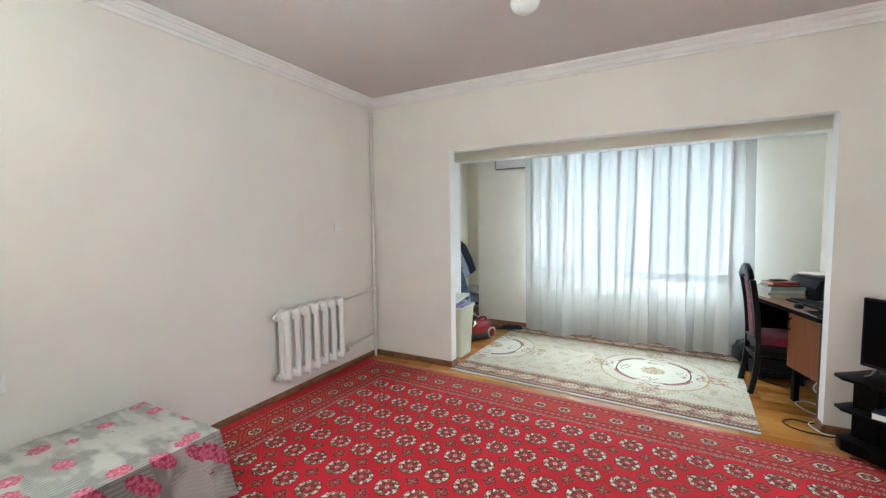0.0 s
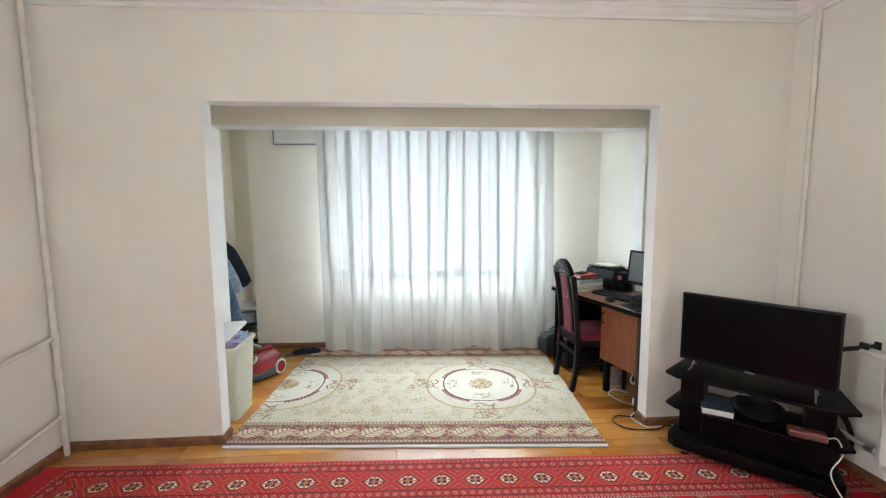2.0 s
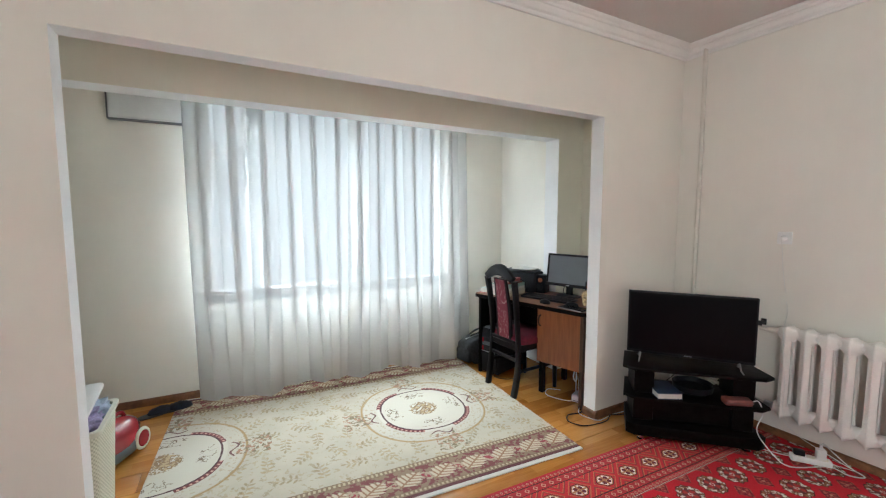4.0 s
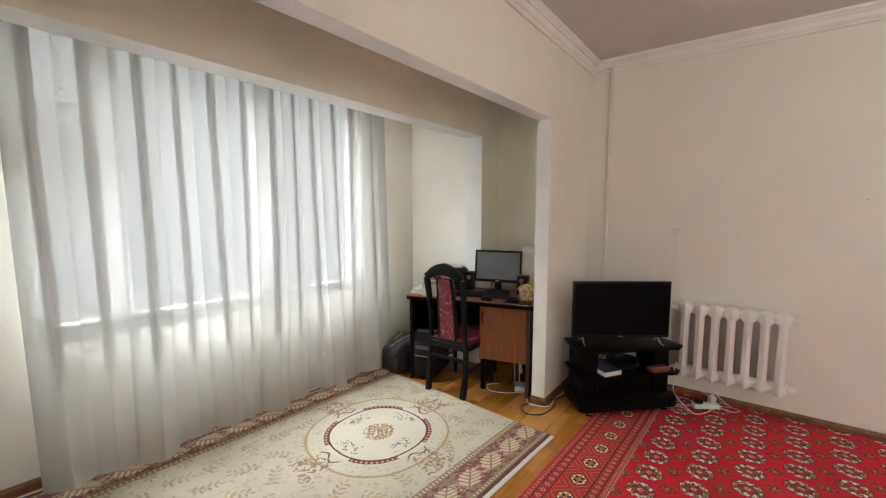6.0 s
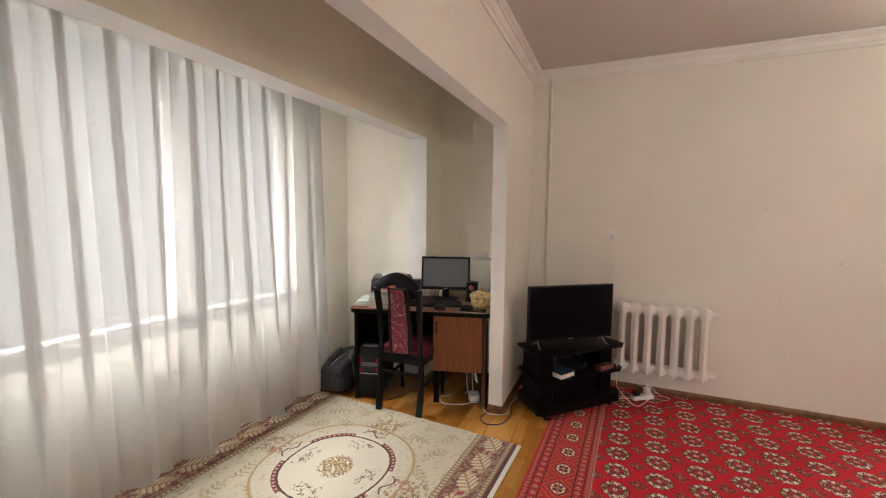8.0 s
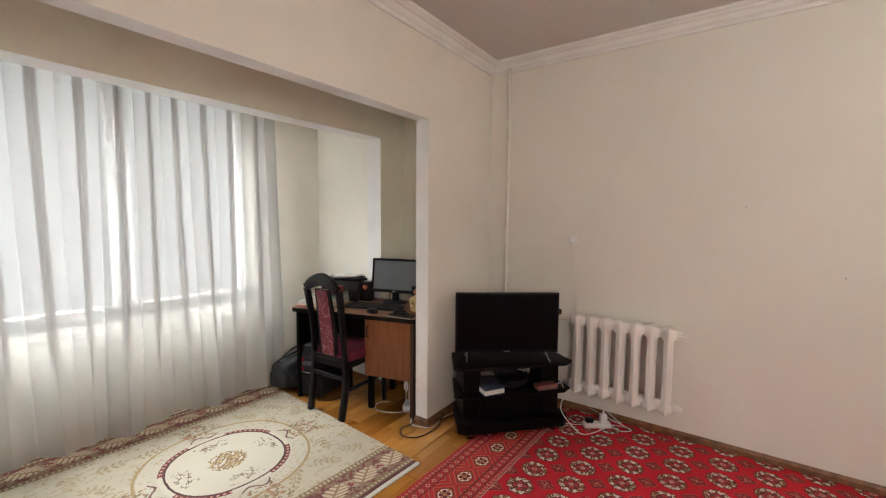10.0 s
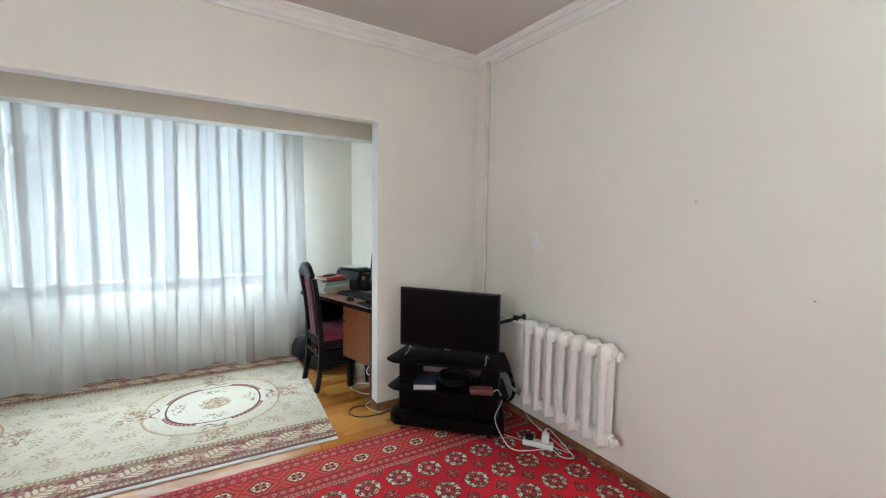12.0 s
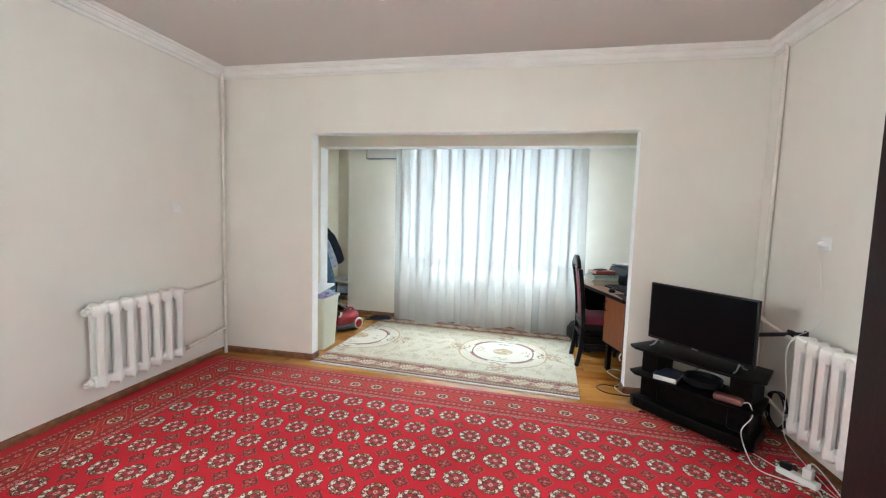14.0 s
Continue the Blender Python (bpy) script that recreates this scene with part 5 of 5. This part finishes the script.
cable("grey lead hanging from the cupboard to the adapter", [(1.03, 3.84, 0.271), (1.02, 3.84, 0.18), (1.005, 3.83, 0.09), (1.0, 3.82, 0.055)], 0.004, CABLEW)
cable("grey lead hanging down to the floor under the desk", [(1.05, 3.90, 0.271), (1.05, 3.90, 0.16), (1.04, 3.89, 0.05), (1.06, 3.92, 0.006)], 0.004, CABLEW)
cable("thin black lead on the floor by the computer", [(0.75, 4.60, 0.10), (0.70, 4.58, 0.02), (0.68, 4.50, 0.005), (0.74, 4.42, 0.005), (0.82, 4.40, 0.005)], 0.003, BLACK)
cable("thin monitor lead drooping behind the monitor", [DM @ Vector((0.45, -0.50, DH + 0.10)), DM @ Vector((0.47, -0.51, DH + 0.03)), DM @ Vector((0.44, -0.53, DH + 0.006)), DM @ Vector((0.30, -0.54, DH + 0.005))], 0.003, BLACK)

# ---- chair ----


def chair():
    c = thing("dining_chair", "black lacquered chair with red damask back and red seat", "chair", pose(0.603, 4.267, 0, 0, 0, 2.6))
    H = 1.06
    def back_x(z):
        return -0.045 * max(0, (0.42 - z) / 0.42) ** 2 + 0.012 * math.sin((z - 0.42) * 5.2) * (z > 0.42) - 0.075 * max(0, (z - 0.42) / 0.64)
    for sy in (-1, 1):
        bm = bm_new()
        pts, zs = [], [i * 0.0475 for i in range(21)]
        for zz in zs:
            yy = sy * (0.166 + 0.006 * math.sin(zz * 7.5) - 0.006 * (zz > 0.95))
            pts.append((back_x(zz), yy, zz))
        rings = []
        for q in pts:
            k = 0.018 + 0.004 * math.cos(q[2] * 6)
            rings.append([bm.verts.new((q[0] + a * 0.020, q[1] + b * k, q[2])) for a, b in ((-1, -1), (1, -1), (1, 1), (-1, 1))])
        for a, b in zip(rings, rings[1:]):
            for j in range(4):
                bm.faces.new((a[j], a[(j + 1) % 4], b[(j + 1) % 4], b[j]))
        bm.faces.new(rings[0]), bm.faces.new(rings[-1])
        bmesh.ops.recalc_face_normals(bm, faces=bm.faces)
        bmesh.ops.bevel(bm, geom=[e for e in bm.edges if abs((e.verts[0].co - e.verts[1].co).normalized().z) > 0.8], offset=0.005, segments=2, affect="EDGES", profile=0.5)
        part("back_leg", bm, LACQ, c)
        bm = bm_new()
        tube(bm, smooth_line([(0.40, sy * 0.185, 0.0), (0.395, sy * 0.187, 0.15), (0.388, sy * 0.19, 0.30), (0.385, sy * 0.19, 0.41)], 4), [0.016 + 0.0006 * i for i in range(13)], 8)
        part("front_leg", bm, LACQ, c)
        part("side_rail", one_box(0.0, 0.385, sy * 0.178 - 0.011, sy * 0.178 + 0.011, 0.375, 0.425, bevel=0.003), LACQ, c)
        part("stretcher", one_box(0.0, 0.385, sy * 0.178 - 0.008, sy * 0.178 + 0.008, 0.20, 0.225, bevel=0.003), LACQ, c)
    part("front_rail", one_box(0.375, 0.398, -0.18, 0.18, 0.370, 0.425, bevel=0.003), LACQ, c)
    part("back_rail", one_box(-0.012, 0.012, -0.16, 0.16, 0.375, 0.425, bevel=0.003), LACQ, c)
    part("stretcher", one_box(-0.020, 0.000, -0.16, 0.16, 0.285, 0.312, bevel=0.003), LACQ, c)
    # crest rail with an arched top
    bm = bm_new()
    n = 16
    top = [(-0.184 + 0.368 * i / n, H - 0.082 + 0.030 * min(1, 6 * i / n, 6 * (n - i) / n) + 0.066 * math.sin(math.pi * i / n) ** 1.6) for i in range(n + 1)]
    bot = [(0.150 - 0.300 * i / n, H - 0.125 + 0.045 * math.sin(math.pi * i / n)) for i in range(n + 1)]
    prism(bm, top + bot, -0.018, 0.018, "x", bevel=0.005, m=pose(back_x(1.0), 0, 0))
    part("crest_rail", bm, LACQ, c)
    for name, hw, dx, mat, z0, z1 in (("splat", 0.085, 0.009, LACQ, 0.425, 0.955), ("back_cushion", 0.060, 0.013, DAMASK, 0.455, 0.945)):
        bm = bm_new()
        rings = []
        for i in range(13):
            zz = z0 + (z1 - z0) * i / 12
            ww = hw * (1 + 0.10 * math.sin((zz - 0.42) * 8.5))
            rings.append([bm.verts.new((back_x(zz) + a * dx, b * ww, zz)) for a, b in ((-1, -1), (1, -1), (1, 1), (-1, 1))])
        for a, b in zip(rings, rings[1:]):
            for j in range(4):
                bm.faces.new((a[j], a[(j + 1) % 4], b[(j + 1) % 4], b[j]))
        bm.faces.new(rings[0]), bm.faces.new(rings[-1])
        bmesh.ops.recalc_face_normals(bm, faces=bm.faces)
        part(name, bm, mat, c, "red damask padding" if mat is DAMASK else "")
    part("lower_back_rail", one_box(-0.02, 0.016, -0.155, 0.155, 0.425, 0.452, bevel=0.004), LACQ, c)
    bm = bm_new()
    blob(bm, 0.195, 0, 0.440, 0.205, 0.195, 0.055, 32, power=0.45)
    for v in bm.verts:
        v.co.z = max(v.co.z, 0.4255)
    part("seat", bm, SEATRED, c, "padded red seat", smooth=60)


chair()

# ---- the corner beside the window: basket, vacuum cleaner, coats ----


def laundry_basket():
    b = thing("laundry_basket", "cream plastic laundry basket overfull with its lid raised", "basket", pose(-2.138, 3.965, 0))
    h, rings = 0.54, []
    bm = bm_new()
    for k in range(8):
        t = k / 7
        rings.append((0.168 + 0.024 * t, 0.140 + 0.040 * t, h * t))
    def ring(w, l, zz, r=0.03):
        out = []
        for cx, cy, a0 in ((w - r, l - r, 0), (-w + r, l - r, 90), (-w + r, -l + r, 180), (w - r, -l + r, 270)):
            for i in range(5):
                a = radians(a0 + 22.5 * i)
                out.append(bm.verts.new((cx + r * math.cos(a), cy + r * math.sin(a), zz)))
        return out
    vs = [ring(w, l, zz) for w, l, zz in rings]
    vs += [ring(rings[-1][0] - 0.006, rings[-1][1] - 0.006, h), ring(0.165, 0.140, 0.03)]
    for a, q in zip(vs, vs[1:]):
        for i in range(20):
            bm.faces.new((a[i], a[(i + 1) % 20], q[(i + 1) % 20], q[i]))
    bm.faces.new(vs[0]), bm.faces.new(vs[-1])
    bmesh.ops.recalc_face_normals(bm, faces=bm.faces)
    part("body", bm, WEAVE, b, "rattan-patterned body")
    bm = bm_new()
    pr = [(0.200, 0.186, h - 0.022), (0.205, 0.191, h - 0.012), (0.203, 0.189, h + 0.004), (0.186, 0.172, h + 0.004)]
    vv = [ring(*q) for q in pr]
    for a, q in zip(vv, vv[1:]):
        for i in range(20):
            bm.faces.new((a[i], a[(i + 1) % 20], q[(i + 1) % 20], q[i]))
    part("rim", bm, CREAMP, b)
    bm = bm_new()
    vs = [ring(0.200, 0.185, 0.0), ring(0.200, 0.185, 0.014), ring(0.180, 0.165, 0.024)]
    for a, q in zip(vs, vs[1:]):
        for i in range(20):
            bm.faces.new((a[i], a[(i + 1) % 20], q[(i + 1) % 20], q[i]))
    bm.faces.new(vs[0]), bm.faces.new(vs[-1])
    bmesh.ops.recalc_face_normals(bm, faces=bm.faces)
    bmesh.ops.transform(bm, matrix=pose(0.155, 0, h + 0.062, 6, -5, 0), verts=bm.verts)
    bmesh.ops.translate(bm, vec=(-0.195, -0.03, 0), verts=bm.verts)
    part("lid", bm, PVC, b, "white lid lying raised on the clothes")
    for x, y, rx, ry, mat, lab in ((0.06, -0.03, 0.12, 0.13, LILAC, "rumpled lilac clothes in the laundry basket"), (0.10, 0.09, 0.085, 0.085, PALECLOTH, "rumpled pale blue cloth in the laundry basket")):
        bm = bm_new()
        blob(bm, 0, 0, 0, rx, ry, 0.05, 28, 0.5, 3.0)
        whole("laundry", bm, mat, lab, "laundry", pose(-2.138 + x, 3.965 + y, h - 0.005), smooth=80)


laundry_basket()


def vacuum():
    v = thing("vacuum_cleaner", "dark red vacuum cleaner with grey sides and a black hose", "vacuum cleaner", pose(-2.085, 4.600, 0, 0, 0, 62) @ Matrix.Diagonal((0.80, 0.80, 0.90, 1)))
    bm = bm_new()
    blob(bm, 0, 0, 0.115, 0.225, 0.135, 0.135, 36, power=0.78)
    for q in bm.verts:
        q.co.z = max(q.co.z, 0.055)
        q.co.z += 0.03 * max(0, q.co.x / 0.225) * (q.co.z > 0.12)
    part("body", bm, REDP, v, smooth=80)
    bm = bm_new()
    blob(bm, 0, 0, 0.075, 0.228, 0.141, 0.075, 36, power=0.7)
    for q in bm.verts:
        q.co.z = min(max(q.co.z, 0.018), 0.095 + 0.05 * max(0, q.co.x / 0.2))
    part("bumper", bm, GREYP, v, "dark grey lower shell", smooth=80)
    for sy in (-1, 1):
        bm = bm_new()
        lathe(bm, [(0, 0.0), (0.076, 0.0), (0.078, 0.006), (0.074, 0.016), (0.064, 0.020), (0.060, 0.017), (0, 0.017)], 28, pose(0.145, sy * 0.128, 0.085, -90 * sy, 0, 0))
        wheel = part("wheel", bm, CREAMP, v, "pale wheel rim")
        bm = bm_new()
        lathe(bm, [(0, 0.0175), (0.057, 0.0175), (0.052, 0.022), (0, 0.024)], 24, pose(0.145, sy * 0.128, 0.085, -90 * sy, 0, 0))
        part("hub", bm, REDP, wheel, "red hub")
    bm = bm_new()
    lathe(bm, [(0.036, 0), (0.058, 0.0), (0.056, 0.014), (0.040, 0.020), (0.034, 0.012)], 24, pose(-0.135, -0.035, 0.205, -12, -42, 0))
    part("hose_ring", bm, CREAMP, v, "pale ring at the hose inlet")
    bm = bm_new()
    pts = smooth_line([(-0.13, -0.035, 0.20), (-0.19, -0.045, 0.265), (-0.25, -0.02, 0.34), (-0.26, 0.10, 0.36), (-0.16, 0.22, 0.30), (0.0, 0.27, 0.16), (0.10, 0.28, 0.05)], 10)
    tube(bm, pts, [0.023 + 0.003 * (i % 2) for i in range(len(pts))], 12)
    part("hose", bm, RUBBER, v, "ribbed black hose", smooth=20)
    bm = bm_new()
    tube(bm, smooth_line([(-0.03, 0.0, 0.235), (-0.01, 0.0, 0.27), (0.05, 0.0, 0.285), (0.12, 0.0, 0.28), (0.15, 0.0, 0.245)], 5), 0.015, 10)
    part("handle", bm, REDP, v)
    bm = bm_new()
    tube(bm, [(-0.30, 0.16, 0.50), (0.10, 0.17, 0.265), (0.14, 0.17, 0.24)], [0.016, 0.016, 0.02], 12)
    part("wand", bm, STEEL, v, "grey metal wand")


vacuum()
for x, y, rz in ((-1.93, 5.14, 20), (-1.82, 5.17, 8)):
    sl = thing("slipper", "dark blue cloth slipper on the floor below the window wall", "slipper", pose(x, y, 0.0, 0, 0, rz), "slippers")
    bm = bm_new()
    blob(bm, 0, 0, 0.008, 0.125, 0.045, 0.009, 20, power=0.8)
    part("sole", bm, RUBBER, sl)
    bm = bm_new()
    blob(bm, 0.035, 0, 0.022, 0.085, 0.043, 0.036, 20, 0.15, 4)
    for q in bm.verts:
        q.co.z = max(q.co.z, 0.012)
    part("upper", bm, NAVY, sl)


def garment(name, label, mat, pts, depth, at, seed):
    """A coat hanging from a hook: outline in x and z, folded in depth."""
    bm = bm_new()
    n, m = 22, 18
    rows = []
    for j in range(n + 1):
        t = j / n
        i = min(int(t * (len(pts) - 1)), len(pts) - 2)
        f = t * (len(pts) - 1) - i
        x0 = pts[i][0] + (pts[i + 1][0] - pts[i][0]) * f
        x1 = pts[i][1] + (pts[i + 1][1] - pts[i][1]) * f
        z = pts[i][2] + (pts[i + 1][2] - pts[i][2]) * f
        row = []
        for k in range(2 * m):
            a = 6.28319 * k / (2 * m)
            w = 1 + 0.16 * math.sin(a * 6 + seed + 2 * t) * t
            x = (x0 + x1) / 2 + (x1 - x0) / 2 * math.cos(a)
            y = depth * (0.35 + 0.65 * t) * math.sin(a) * w
            row.append(bm.verts.new((x, y, z + 0.012 * math.sin(a * 3 + seed) * (j == n))))
        rows.append(row)
    for a, b in zip(rows, rows[1:]):
        for k in range(2 * m):
            bm.faces.new((a[k], a[(k + 1) % (2 * m)], b[(k + 1) % (2 * m)], b[k]))
    bm.faces.new(rows[0])
    bmesh.ops.recalc_face_normals(bm, faces=bm.faces)
    return whole(name, bm, mat, label, "coat", at, "hanging coats", smooth=70)


garment("coat", "navy jacket hanging from a hook on the side wall", NAVY, [(-2.74, -2.58, 1.25), (-2.75, -2.44, 1.12), (-2.75, -2.36, 0.96), (-2.74, -2.30, 0.80), (-2.70, -2.36, 0.74)], 0.085, pose(0, 5.02, 0), 1)
garment("coat", "pale blue shirt hanging under the navy jacket", PALECLOTH, [(-2.74, -2.60, 1.20), (-2.75, -2.46, 1.05), (-2.75, -2.38, 0.88), (-2.74, -2.33, 0.74), (-2.70, -2.36, 0.71)], 0.06, pose(0, 4.90, 0), 2)
garment("coat", "blue denim jacket hanging in front of the shirt", DENIM, [(-2.74, -2.60, 1.12), (-2.75, -2.46, 0.98), (-2.75, -2.40, 0.80), (-2.74, -2.345, 0.60), (-2.70, -2.32, 0.42)], 0.075, pose(0, 4.82, 0), 3)
hr = thing("coat_rack", "dark wooden coat rack with hooks on the side wall", "coat rack", pose(XREC, 4.92, 1.27))
part("board", one_box(0, 0.018, -0.25, 0.25, -0.04, 0.04, bevel=0.004), WENGE, hr)
for yy in (-0.11, 0.0, 0.10):
    bm = bm_new()
    tube(bm, smooth_line([(0.016, yy, 0.0), (0.05, yy, -0.02), (0.07, yy, 0.0), (0.07, yy, 0.03)], 4), 0.005, 8)
    part("hook", bm, STEEL, hr)

# low shelf with boxes in the recess
sh = thing("low_shelf", "low dark shelf in the recess filled with boxes", "shelf", pose(-2.59, 5.60, 0))
for zz in (0.06, 0.24, 0.42):
    part("board", one_box(-0.17, 0.17, -0.17, 0.17, zz, zz + 0.018, bevel=0.002), WENGE if zz < 0.4 else PVC, sh)
for sx in (-1, 1):
    part("side", one_box(sx * 0.178 - 0.008, sx * 0.178 + 0.008, -0.17, 0.17, 0, 0.438, bevel=0.002), WENGE, sh)
for x, y, zz, w, l, h, mat, lab in (
        (-2.53, 5.54, 0.438, 0.11, 0.12, 0.05, PVC, "small white box on the low shelf"),
        (-2.55, 5.54, 0.258, 0.15, 0.14, 0.10, PALECLOTH, "grey blue storage box on the low shelf"),
        (-2.52, 5.53, 0.078, 0.13, 0.14, 0.07, STRAW, "brown cardboard box on the low shelf"),
        (-2.66, 5.54, 0.078, 0.10, 0.14, 0.12, GREYP, "dark grey box on the low shelf")):
    b = thing("storage_box", lab, "box", pose(x, y, zz, 0, 0, 4), "boxes on the low shelf")
    part("body", one_box(-w / 2, w / 2, -l / 2, l / 2, 0, h * 0.78, bevel=0.003), mat, b)
    part("lid", one_box(-w / 2 - 0.003, w / 2 + 0.003, -l / 2 - 0.003, l / 2 + 0.003, h * 0.78, h, bevel=0.003), mat, b)

# white unit high on the window wall
ACSHADE = surface("grey_shadow_strip", (0.20, 0.21, 0.22), 0.5, vary=0.04)
ac = thing("air_conditioner", "flat white air conditioner high on the wall beside the curtain", "air conditioner", WM @ pose(0.54, 0, 2.155))
part("casing", one_box(-0.25, 0.25, -0.055, 0.0, 0.008, 0.285, bevel=0.012, seg=2), PVC, ac)
# grey strips draw the shadow gap below and left of the casing
part("outlet", one_box(-0.252, 0.246, -0.057, -0.005, 0.000, 0.009), ACSHADE, ac, "grey strip for the shadow under the casing")
part("side_gap", one_box(-0.256, -0.249, -0.057, -0.004, 0.004, 0.284), ACSHADE, ac, "grey strip for the shadow beside the casing")
part("flap", one_box(-0.235, 0.235, -0.0565, -0.054, 0.022, 0.065, bevel=0.001), PVC, ac)

# ---- floor planks ----
def planks():
    """Laminate planks in staggered rows, cut to length at the walls."""
    rnd = random.Random(8)
    made = {}
    def plank_mesh(length):
        k = round(length, 2)
        if k not in made:
            bm = bm_new()
            box(bm, -k / 2 + 0.001, k / 2 - 0.001, -0.0955, 0.0955, -0.012, 0.0, 0.0012)
            made[k] = mesh_of("plank", bm, LAMINATE, 0)
        return made[k]
    y = YB + 0.096
    while y < 5.75:
        lo, hi = (XL, XR) if y < YF else (XREC, XA_R)
        x = lo - rnd.uniform(0.1, 1.0)
        while x < hi - 0.03:
            a, b = max(x, lo), min(x + 1.2, hi)
            if b - a > 0.04:
                ob = new("plank", plank_mesh(b - a))
                ob.parent = floor
                ob.location = ((a + b) / 2, y, 0)
            x += 1.2
        y += 0.1925


planks()
